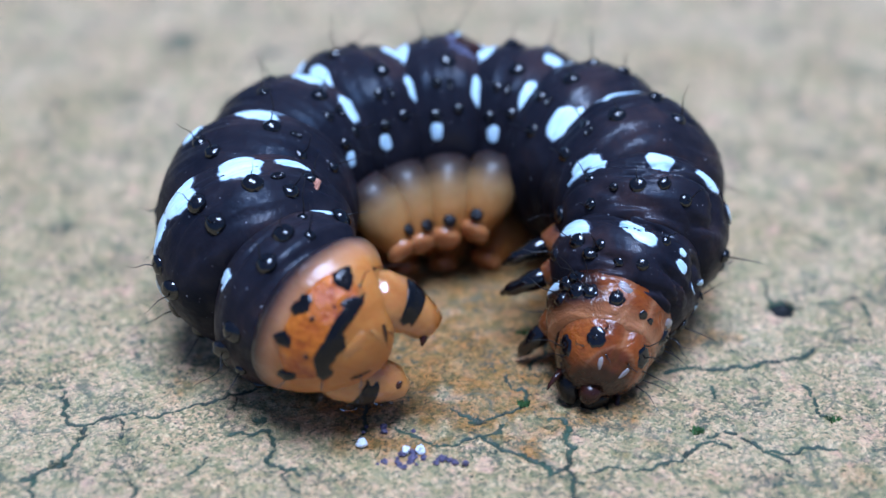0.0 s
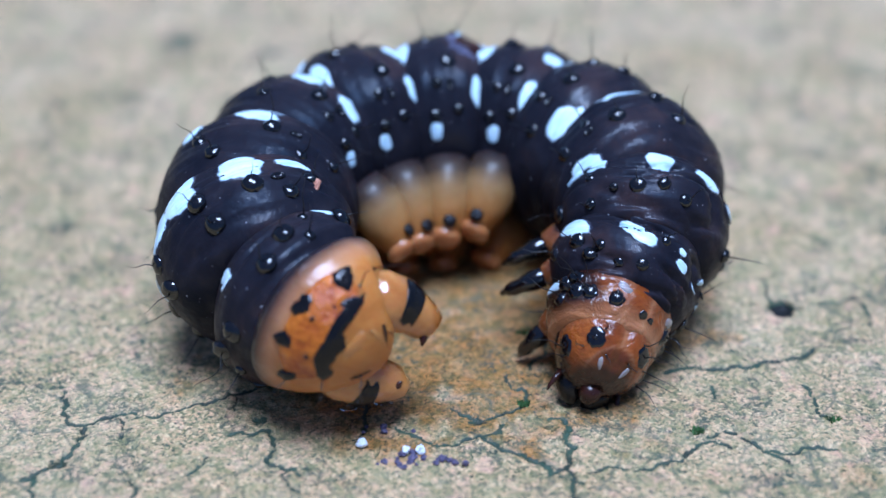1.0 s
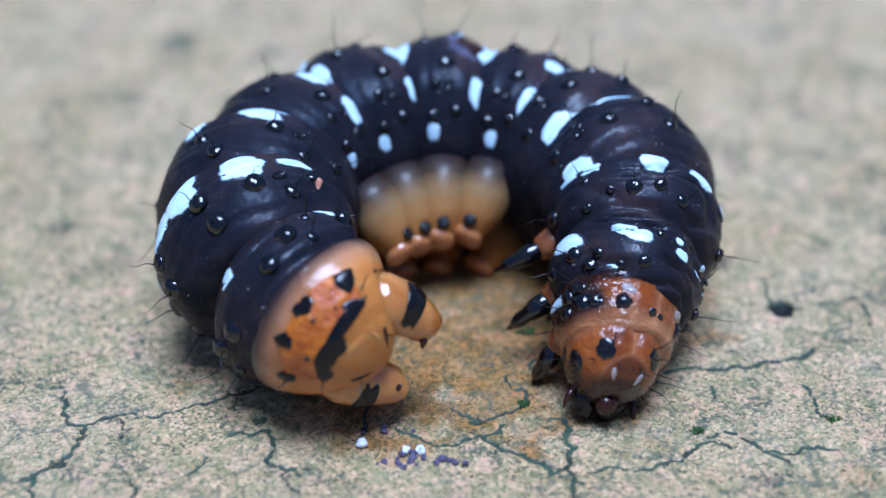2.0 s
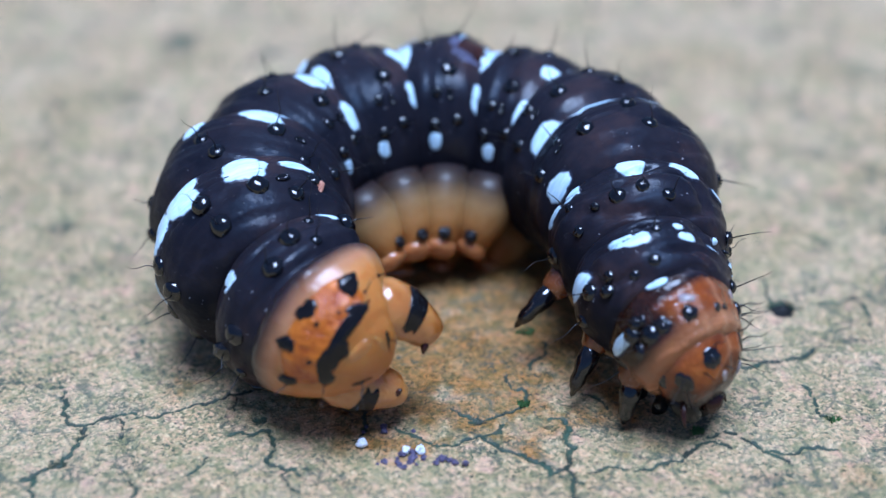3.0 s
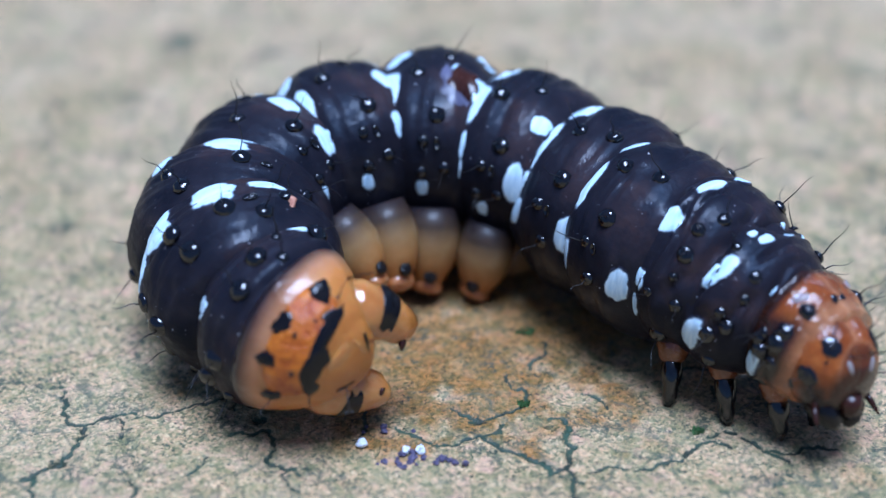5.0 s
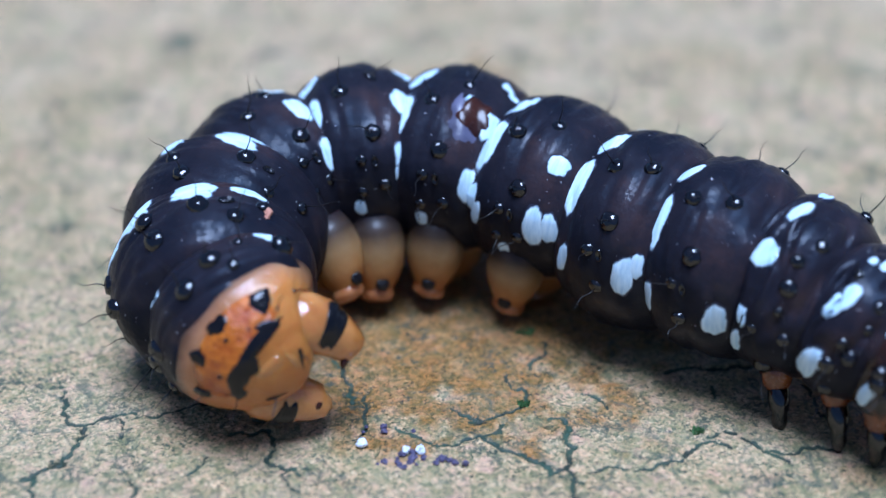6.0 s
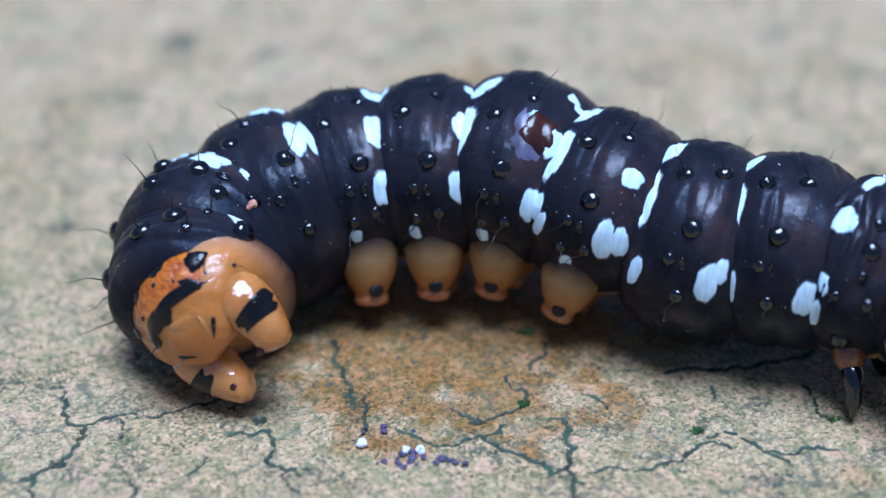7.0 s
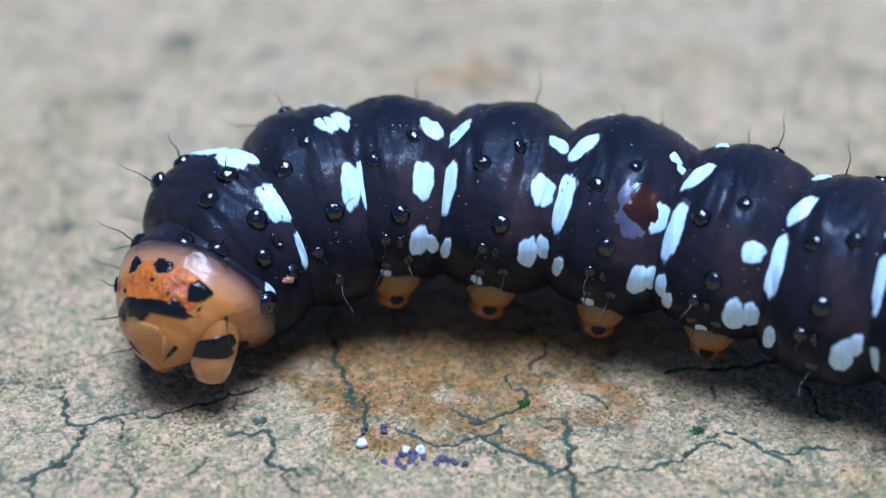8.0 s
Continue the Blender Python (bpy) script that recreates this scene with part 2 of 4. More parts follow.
class TailShape(Shape):
    """The blunt tail end: a cone that closes towards the rear, its axis a little to the right and rising."""
    PROFILE = ((-1.10, 0.06), (-1.04, 0.48), (-0.90, 0.92), (-0.66, 1.36), (-0.35, 1.74), (0.1, 2.10), (0.5, 2.37), (0.8, 2.49), (1.2, 2.60), (1.6, 2.63), (1.85, 2.48), (2.1, 2.15))

    def at(self, u, angle, lift=0.0):
        a = radians(angle)
        rows = self.PROFILE
        u = min(rows[-1][0], max(rows[0][0], u))
        k = max(0, min(len(rows) - 2, sum(1 for p in rows if p[0] <= u) - 1))
        q = (u - rows[k][0]) / (rows[k + 1][0] - rows[k][0])
        r = rows[k][1] + (rows[k + 1][1] - rows[k][1]) * q
        r += 0.06 * noise.noise(Vector((u * 0.9, math.cos(a) * 1.6, math.sin(a) * 1.6))) * min(1, r)
        r *= 1 - 0.80 * max(0, 0.42 - math.cos(a)) / 1.42 * max(0, min(1, (1.9 - u) / 1.6))
        # a soft groove behind the shield
        r -= 0.07 * math.exp(-((u + 0.60) / 0.12) ** 2) * max(0, math.cos(a)) ** 0.5
        r += lift
        y = -0.30 * max(0, min(1, (2.0 - u) / 1.4))
        z = 0.30 * max(0, min(1, (0.8 - u) / 1.6))
        return Vector((u, y - math.sin(a) * r, z + math.cos(a) * r))

    def mesh(self, name, mat, belly=None, nu=60, na=72):
        us = [-1.10 + 3.20 * (i / nu) ** 1.35 for i in range(nu + 1)]
        me = mesh_of(name, *tube([[tuple(self.at(u, 360 * i / na)) for i in range(na)] for u in us]), mat)
        for key, lo, hi in (("belly", 0.55, 1.15), ("dusk", 1.08, 1.62)):
            me.attributes.new(key, "FLOAT", "POINT").data.foreach_set("value", [min(1, max(0, (u - lo) / (hi - lo))) for u in us for _ in range(na)])
        return me


def saddle_mesh(name, path, radii, toward, first, last, spread, mat, lift=0.03):
    """A plate that wraps one side of a limb between two steps of its path, round the side that faces toward."""
    pts = [Vector(p) for p in path]
    rows, cols = 14, 16
    grid = []
    for i in range(rows + 1):
        q = first + (last - first) * i / rows
        k = min(int(q), len(pts) - 2)
        c, r = pts[k].lerp(pts[k + 1], q - k), radii[k] + (radii[k + 1] - radii[k]) * (q - k)
        t = (pts[k + 1] - pts[k]).normalized()
        n = (Vector(toward) - t * t.dot(Vector(toward))).normalized()
        b = t.cross(n)
        end = 1 - (2 * i / rows - 1) ** 6
        for j in range(cols + 1):
            e = 2 * j / cols - 1
            w = radians(spread) * e * (0.82 + 0.18 * end) * (1 + 0.12 * math.sin(i * 0.9 + 2 * e))
            h = lift if 0 < i < rows and 0 < j < cols else -0.05
            grid.append(tuple(c + (n * math.cos(w) + b * math.sin(w)) * (r + h)))
    m = cols + 1
    faces = [(i * m + j, i * m + j + 1, (i + 1) * m + j + 1, (i + 1) * m + j) for i in range(rows) for j in range(cols)]
    return mesh_of(name, grid, faces, mat)


def patch_mesh(name, shape, u, angle, a, b, turn=0, mat=None, lift=0.035, rough=0.08, seed=0, rings=5, sides=36, power=2.4, bevel=6):
    """A raised spot that lies on a segment: half sizes a along the body and b round it, with an uneven edge."""
    verts, faces = [], []
    c, s = math.cos(radians(turn)), math.sin(radians(turn))
    rng = random.Random(seed)
    ph = [rng.uniform(0, 6.28) for _ in range(4)]
    for k in range(rings + 1):
        q = k / rings
        for i in range(sides):
            w = 2 * math.pi * i / sides
            edge = 1 + rough * (0.6 * math.sin(2 * w + ph[0]) + 0.5 * math.sin(3 * w + ph[1]) + 0.4 * math.sin(5 * w + ph[2]) + 0.35 * math.sin(8 * w + ph[3]))
            cw, sw = math.cos(w), math.sin(w)
            e = (abs(cw) ** power + abs(sw) ** power) ** (-1 / power)
            x, y = 1.08 * a * q * e * cw * edge, 1.08 * b * q * e * sw * edge
            du, dv = x * c - y * s, x * s + y * c
            uu, aa = u + du, angle + math.degrees(dv / shape.radius)
            h = lift * (1 - q ** bevel) - 0.03 * q ** bevel
            verts.append(tuple(shape.at(uu, aa, h)))
    for k in range(rings):
        for i in range(sides):
            j = (i + 1) % sides
            faces.append((k * sides + i, (k + 1) * sides + i, (k + 1) * sides + j, k * sides + j))
    me = mesh_of(name, verts, faces, mat)
    me.attributes.new("rim", "FLOAT", "POINT").data.foreach_set("value", [k // sides / rings for k in range(len(verts))])
    bm = bmesh.new()
    bm.from_mesh(me)
    bmesh.ops.remove_doubles(bm, verts=bm.verts, dist=1e-8)
    bmesh.ops.recalc_face_normals(bm, faces=bm.faces)
    bm.to_mesh(me)
    bm.free()
    me.shade_smooth()
    return me


def dome_mesh(name, mat, height, seed=0, knobs=0.0):
    """A wart of radius 1 with a steep foot and a rounded, slightly uneven top."""
    prof = [(1.12, -0.35), (1.06, 0.04), (1.02, 0.16), (0.97, 0.34), (0.87, 0.55), (0.71, 0.75), (0.50, 0.89), (0.26, 0.97), (0.03, 0.99)]
    rings = []
    for r, z in prof:
        ring = []
        for i in range(22):
            w = 2 * math.pi * i / 22
            c = Vector((r * math.cos(w), r * math.sin(w), z * height))
            n = 1 + knobs * noise.noise(c * 1.9 + Vector((seed * 9.1, 0, 0)))
            ring.append((c.x * n, c.y * n, c.z * (n if z > 0 else 1)))
        rings.append(ring)
    return mesh_of(name, *tube(rings), mat)


def spiracle_mesh():
    """An oval breathing hole: a raised ring round a sunken slit."""
    prof = [(1.25, -0.2), (1.15, 0.16), (1.0, 0.26), (0.86, 0.18), (0.72, -0.02), (0.4, -0.08), (0.05, -0.1)]
    rings = [[(0.55 * r * math.cos(w), r * math.sin(w), z) for w in (2 * math.pi * i / 18 for i in range(18))] for r, z in prof]
    return mesh_of("spiracle", *tube(rings), HORN)


def hair_mesh(length, bend, seed):
    path = [(bend * (k / 7) ** 2 * length, 0.05 * math.sin(seed + k), 1.05 * length * k / 7) for k in range(8)]
    return mesh_of("bristle", *swept(path, [0.023 * (1 - 0.8 * k / 7) for k in range(8)], 6), HAIR)


TUBERCLES = [dome_mesh("tubercle", HORN, 0.54 + 0.05 * k, k, 0.12) for k in range(4)]
DOT = dome_mesh("dark_plate", MARK, 0.40)
SPIRACLE = spiracle_mesh()
HAIRS = [hair_mesh(0.8, 0.10, 0), hair_mesh(1.0, -0.12, 1), hair_mesh(1.15, 0.16, 2), hair_mesh(0.6, -0.1, 3)]


def onto(shape, u, angle, size=1.0, turn=0, sink=0.02):
    """The pose of a small piece that stands on a segment's surface."""
    n, p = shape.normal(u, angle), shape.at(u, angle)
    x = (Vector((1, 0, 0)) - n * n.x).normalized()
    y = n.cross(x)
    m = Matrix((x, y, n)).transposed().to_4x4()
    return Matrix.Translation((p - n * sink) * MM) @ m @ pose(0, 0, 0, 0, 0, turn) @ Matrix.Diagonal((size, size, size, 1))


COUNT = [0]


def wart(seg, shape, u, angle, size=0.25, hair=True):
    COUNT[0] += 1
    part("tubercle", TUBERCLES[COUNT[0] % 4], seg, onto(shape, u, angle, size * 0.92, 67 * COUNT[0]))
    if hair:
        k = COUNT[0]
        tilt = pose(0, 0, 0, (k * 37) % 29 - 14, (k * 53) % 31 - 15, (k * 71) % 360)
        part("bristle", HAIRS[k % 4], seg, onto(shape, u, angle, 1.0, 0, -size * 0.42) @ tilt)


def spot(seg, shape, u, angle, a, b, turn=0, mat=None, name="white_patch", label="", **more):
    COUNT[0] += 1
    if mat is None:
        a, b = a * 1.14, b * 1.12
    part(name, patch_mesh(name, shape, u, angle, a, b, turn, mat or WHITE, seed=COUNT[0], **more), seg, None, label)


def both(f, seg, shape, u, angle, *rest, **more):
    """A marking on the right side and its mirror on the left."""
    f(seg, shape, u, angle, *rest, **more)
    rest = list(rest)
    if f is spot and len(rest) > 2:
        rest[2] = -rest[2]
    f(seg, shape, u, -angle, *rest, **more)


# ---- the caterpillar ----
caterpillar = tagged(new("caterpillar"), "glossy black caterpillar, white patches, orange head and tail, on concrete", "caterpillar")
SEGMENTS, FEET, CLASPERS = {}, {}, []


def segment(key, name, radius, half, mat=HIDE, belly=None, kind="ring", label=""):
    shape = (TailShape if kind == "tail" else Shape)(radius, half, kind, len(SEGMENTS), {"T3": 0.075, "T2": 0.08, "A1": 0.035, "T1": 0.02, "A10": 0.0}.get(key, 0.024))
    ob = part(name, shape.mesh(name, mat, belly), caterpillar, None, label)
    SEGMENTS[key] = ob
    return ob, shape


def proleg(seg, shape, side):
    """A fleshy false leg: a cream lobe that narrows and reddens to an amber foot, with a dark plate on its side."""
    R = shape.radius
    y = -side
    path = [(0.0, y * R * 0.50, -R * 0.34), (0.0, y * R * 0.47, -R * 0.50), (-0.02, y * R * 0.43, -R * 0.66), (-0.05, y * R * 0.39, -R * 0.80), (-0.09, y * R * 0.35, -R * 0.92),
            (-0.12, y * R * 0.32, -R * 1.00), (-0.14, y * R * 0.30, -R * 1.06)]
    radii = [0.74, 0.88, 0.93, 0.84, 0.68, 0.53, 0.42]
    verts, faces = swept(path, radii, 22)
    me = mesh_of("proleg", verts, faces, LOBE)
    at = me.attributes.new("amber", "FLOAT", "POINT")
    at.data.foreach_set("value", [min(1, max(0, (k // 22 - 1.8) / 2.6)) for k in range(len(verts))])
    me.attributes.new("dusk", "FLOAT", "POINT").data.foreach_set("value", [(1.0, 0.92, 0.46, 0.10, 0.0, 0.0, 0.0)[k // 22] for k in range(len(verts))])
    made = [part("proleg", me, seg, None, "cream false leg, amber at its foot")]
    foot = [(-0.13, y * R * 0.31, -R * 1.00), (-0.15, y * R * 0.31, -R * 1.05), (-0.18, y * R * 0.31, -R * 1.10), (-0.20, y * R * 0.31, -R * 1.14), (-0.21, y * R * 0.31, -R * 1.16)]
    made.append(part("foot", mesh_of("foot", *swept(foot, [0.42, 0.52, 0.54, 0.44, 0.2], 18), FOOT), seg, None, "amber foot pad"))
    p, q = Vector(path[4]), Vector(path[5])
    out = Vector((0.15, y * 0.95, -0.3)).normalized()
    m = out.to_track_quat("Z", "Y").to_matrix().to_4x4()
    made.append(part("dark_plate", DOT, seg, Matrix.Translation((p.lerp(q, 0.4) + out * 0.69) * MM) @ m @ Matrix.Diagonal((0.20, 0.20, 0.2, 1))))
    return made


def true_leg(seg, side, root, tip):
    """A jointed black walking leg on an orange base, ending in a claw."""
    a, b = Vector((root[0], root[1] * -side, root[2])), Vector((tip[0], tip[1] * -side, tip[2]))
    d = b - a
    base = [a - d * 0.34 + Vector((-0.1, side * 0.25, 0.1)), a - d * 0.1, a + d * 0.08, a + d * 0.2]
    part("leg_base", mesh_of("leg_base", *swept(base, [0.60, 0.50, 0.40, 0.24], 16), LEG_BASE), seg, None, "amber brown fleshy leg base")
    bow = Vector((0.16, -side * 0.14, 0)) * d.length / 1.8
    steps = (0.06, 0.16, 0.30, 0.46, 0.49, 0.66, 0.80, 0.82, 0.93, 1.0)
    radii = [0.26, 0.33, 0.34, 0.28, 0.24, 0.25, 0.18, 0.13, 0.09, 0.02]
    path = [a + d * q - bow * math.sin(math.pi * q) * -1 for q in steps]
    part("leg", mesh_of("leg", *swept(path, [r * 0.95 for r in radii], 14), HORN), seg, None, "shiny black jointed leg")


def abdomen(key, radius, half, white, warts, belly=None, feet=False):
    seg, shape = segment(key, "abdominal_segment", radius, half, belly=belly, kind="lean" if feet else "ring")
    for row in white:
        both(spot, seg, shape, *row)
    for u, angle, size in warts:
        both(wart, seg, shape, u, angle, size)
    if feet:
        FEET[key] = proleg(seg, shape, 1) + proleg(seg, shape, -1)
    return seg, shape


def breath(seg, shape, u, angle, size=0.19):
    for side in (1, -1):
        part("spiracle", SPIRACLE, seg, onto(shape, u, side * angle, size * 0.85, 8 * side, -0.01))


def build_tail():
    seg, shape = segment("A10", "tail_segment", 2.28, 1.75, TAIL, kind="tail", label="orange fleshy tail end")
    part("anal_plate", patch_mesh("anal_plate", shape, 0.26, 2, 0.66, 1.86, -3, PLATE, 0.07, 0.05, 3, 12, 52, 2.7), seg, None, "glossy orange shield with black marks")

    class Raised(TailShape):
        def at(self, u, angle, lift=0.0):
            return super().at(u, angle, lift + 0.075)

    lifted = Raised(2.28, 1.75, "tail")
    for u, a, x, y, turn in ((0.46, 42, 0.26, 0.30, 20), (0.78, 12, 0.25, 0.27, 40), (0.80, -13, 0.25, 0.20, 10), (0.54, -41, 0.22, 0.18, 0), (0.08, -19, 0.07, 0.07, 0), (0.34, 8, 0.06, 0.08, 0), (0.10, 24, 0.05, 0.05, 0)):
        spot(seg, lifted, u, a, x, y, turn, MARK, "black_mark", rough=0.17, power=2.1)
    for u, a, x, y, turn in ((-0.27, 6, 0.13, 1.72, -3), (-0.32, -10, 0.20, 0.72, 5), (-0.34, -30, 0.15, 0.40, -6), (-0.14, 36, 0.15, 0.36, 10)):
        spot(seg, lifted, u, a, x, y, turn, MARK, "black_mark", rough=0.16, lift=0.03, power=2.3, rings=6, sides=48)
    for u, a, x, y, turn in ((-0.70, 10, 0.12, 0.85, 3), (-0.88, 40, 0.10, 0.3, 20)):
        spot(seg, shape, u, a, x, y, turn, FLESH, "skin_fold", lift=0.09, bevel=2, rough=0.1)
    for u, a in ((-0.90, 57), (-0.90, -50)):
        spot(seg, shape, u, a, 0.12, 0.17, 0, MARK, "black_mark", rough=0.1, lift=0.05)
        wart(seg, shape, u, a, 0.07)
    right = ((0.45, -1.35, 0.70), (0.05, -1.50, 0.18), (-0.26, -1.56, -0.24), (-0.58, -1.52, -0.60), (-0.86, -1.44, -0.90), (-1.02, -1.38, -1.10), (-1.08, -1.35, -1.17), (-1.10, -1.34, -1.19))
    left = tuple((x, -0.60 - y - 0.06 * k, z - 0.02 * k) for k, (x, y, z) in enumerate(right))
    radii = [0.74, 0.88, 0.82, 0.68, 0.58, 0.48, 0.30, 0.08]
    for path, side in ((right, -1), (left, 1)):
        pieces = []
        CLASPERS.append(pieces)
        pieces.append(part("clasper", mesh_of("clasper", *swept(path, radii, 26), FLESH), seg, None, "translucent amber hind clasper"))
        pieces.append(part("black_mark", saddle_mesh("black_mark", path, radii, (-0.63, 0.62 * side, 0.46), 1.75, 3.0, 58, MARK), seg))
        claw = [(-1.10, -0.30 + side * 1.0, -0.72), (-1.26, -0.30 + side * 0.74, -0.70), (-1.34, -0.30 + side * 0.60, -0.66)]
        pieces.append(part("claw_pad", mesh_of("claw_pad", *swept(claw, [0.16, 0.11, 0.03], 12), SCAB), seg, None, "dark gripping claw"))
    for place, size in (((0.10, 2.20, -1.26), 0.17), ((-0.40, 1.66, -2.02), 0.20)):
        bead = mesh_of("moisture", *swept([(-1.6, 0, 0), (-1.3, 0, 0), (-0.7, 0, 0), (0, 0, 0), (0.7, 0, 0), (1.3, 0, 0), (1.6, 0, 0)], [0.05, 0.55, 0.9, 1.0, 0.9, 0.55, 0.05], 14), WATER)
        part("moisture", bead, seg, Matrix.Translation(Vector(place) * MM) @ pose(0, 0, 0, -58, -10, 137).inverted().to_quaternion().to_matrix().to_4x4() @ Matrix.Diagonal((size, size * 0.7, size * 0.45, 1)), "clear bead of moisture")
    for u, a, size in ((0.35, 70, 0.08), (0.60, -44, 0.09), (-0.30, -42, 0.08), (0.1, 50, 0.06)):
        wart(seg, shape, u, a, size)


def build_rear():
    seg, shape = segment("A9", "abdominal_segment", 2.70, 1.18, belly=None, kind="rear")
    spot(seg, shape, 0.80, 1, 0.27, 0.34)
    both(spot, seg, shape, 0.42, 88, 0.26, 0.52, 30)
    for u, a, size in ((-0.18, 25, 0.34), (0.19, 46, 0.34), (-0.4, 56, 0.18), (-0.02, 91, 0.36), (0.45, 66, 0.16)):
        both(wart, seg, shape, u, a, size)
    seg, shape = abdomen("A8", 3.06, 1.65, ((0.62, 11, 0.46, 0.74, 25), (1.0, 17, 0.30, 0.5, -20), (0.52, 52, 0.52, 0.70, 12), (0.4, 83, 0.13, 0.62, 5)),
                         ((-0.05, 23, 0.32), (-1.0, 27, 0.33), (-0.35, 55, 0.34), (-0.75, 75, 0.27), (-0.1, 91, 0.27)))
    breath(seg, shape, -0.22, 70, 0.24)
    spot(seg, shape, -0.35, 93, 0.16, 0.11, 20, CRUMB, "crumb", "pinkish crumb stuck to the skin", lift=0.12, rough=0.3)
    seg, shape = abdomen("A7", 3.19, 1.75, ((0.5, 20, 0.30, 0.42, -30), (1.0, 16, 0.30, 0.50, 15), (0.62, 60, 0.30, 0.74, 8), (1.02, 61, 0.15, 0.86, 4)),
                         ((-0.3, 28, 0.26), (-1.1, 41, 0.27), (0.0, 71, 0.30), (-0.7, 92, 0.20), (-0.2, 112, 0.2)))
    breath(seg, shape, -0.1, 85)


def build_middle():
    warts = ((-0.55, 47, 0.27), (0.5, 34, 0.25), (0.2, 77, 0.29), (-0.25, 91, 0.19), (-0.3, 109, 0.19), (0.4, 106, 0.2))
    rows = {
        "A6": (3.22, ((1.1, 26, 0.32, 0.44, -15), (0.85, 59, 0.32, 0.60, 5), (0.72, 93, 0.28, 0.58, 0), (1.1, 96, 0.2, 0.42, -12), (-0.3, 119, 0.17, 0.3, 0))),
        "A5": (3.32, ((-1.5, 25, 0.29, 0.62, 22), (-1.5, 62, 0.27, 0.98, 4), (1.55, 24, 0.30, 0.38, 0), (1.3, 57, 0.33, 0.54, 0), (1.08, 92, 0.27, 0.6, 0),
                      (1.5, 90, 0.2, 0.5, -10), (-1.35, 98, 0.16, 0.5, 10), (-0.4, 119, 0.18, 0.32, 0))),
        "A4": (3.36, ((-1.25, 23, 0.30, 0.64, 24), (-1.4, 58, 0.31, 1.04, 3), (-1.25, 96, 0.17, 0.5, 10), (1.7, 21, 0.18, 0.18, 0), (1.45, 17, 0.2, 0.2, 0),
                      (1.4, 57, 0.32, 0.54, 5), (1.15, 94, 0.29, 0.6, 0), (1.5, 92, 0.2, 0.5, -8), (-0.3, 119, 0.19, 0.34, 0))),
        "A3": (3.20, ((-1.1, 21, 0.29, 0.64, 24), (-1.22, 57, 0.27, 1.0, 3), (-1.3, 90, 0.19, 0.5, 0), (-1.1, 100, 0.17, 0.5, 8), (1.1, 58, 0.31, 0.34, 0),
                      (0.9, 96, 0.29, 0.7, 0), (1.35, 95, 0.23, 0.58, -5), (-0.1, 120, 0.19, 0.36, 0))),
    }
    for key, (radius, white) in rows.items():
        seg, shape = abdomen(key, radius, 1.85, white, warts, belly=152, feet=True)
        breath(seg, shape, 0.17, 92)
        if key == "A4":
            spot(seg, shape, 0.78, 57, 0.70, 0.80, 10, TORN, "torn_skin", "pale violet torn skin round a scar", lift=0.012, rough=0.22)
            spot(seg, shape, 0.98, 54, 0.58, 0.62, 15, SCAB, "scar", "healed brown scar", lift=0.045, rough=0.16)
            spot(seg, shape, 0.62, 45, 0.06, 0.18, 40, WHITE, "torn_skin", "white shred of torn skin", lift=0.07, rough=0.5)
    for key, radius, white in (("A2", 3.12, ((-1.1, 21, 0.27, 0.62, 24), (-1.4, 57, 0.28, 1.04, 3), (-1.3, 104, 0.18, 0.6, 8), (0.82, 100, 0.31, 0.66, 0), (1.15, 92, 0.2, 0.42, 0))),
                               ("A1", 2.99, ((-1.3, 59, 0.24, 0.95, 3), (-1.15, 22, 0.22, 0.5, 20), (-1.1, 106, 0.18, 0.6, 0), (1.05, 106, 0.34, 0.6, 0)))):
        seg, shape = abdomen(key, radius, 1.75, white, ((-0.5, 41, 0.26), (0.55, 35, 0.27), (0.1, 72, 0.30), (-0.35, 90, 0.21), (0.0, 111, 0.24)))
        breath(seg, shape, 0.05, 91)


def toned(me, dusk, pale):
    """Marks where a shell is dark and where it is pale."""
    me.attributes.new("tone", "FLOAT_COLOR", "POINT").data.foreach_set("color", [c for d, p in zip(dusk, pale) for c in (d, p, 0.0, 1.0)])


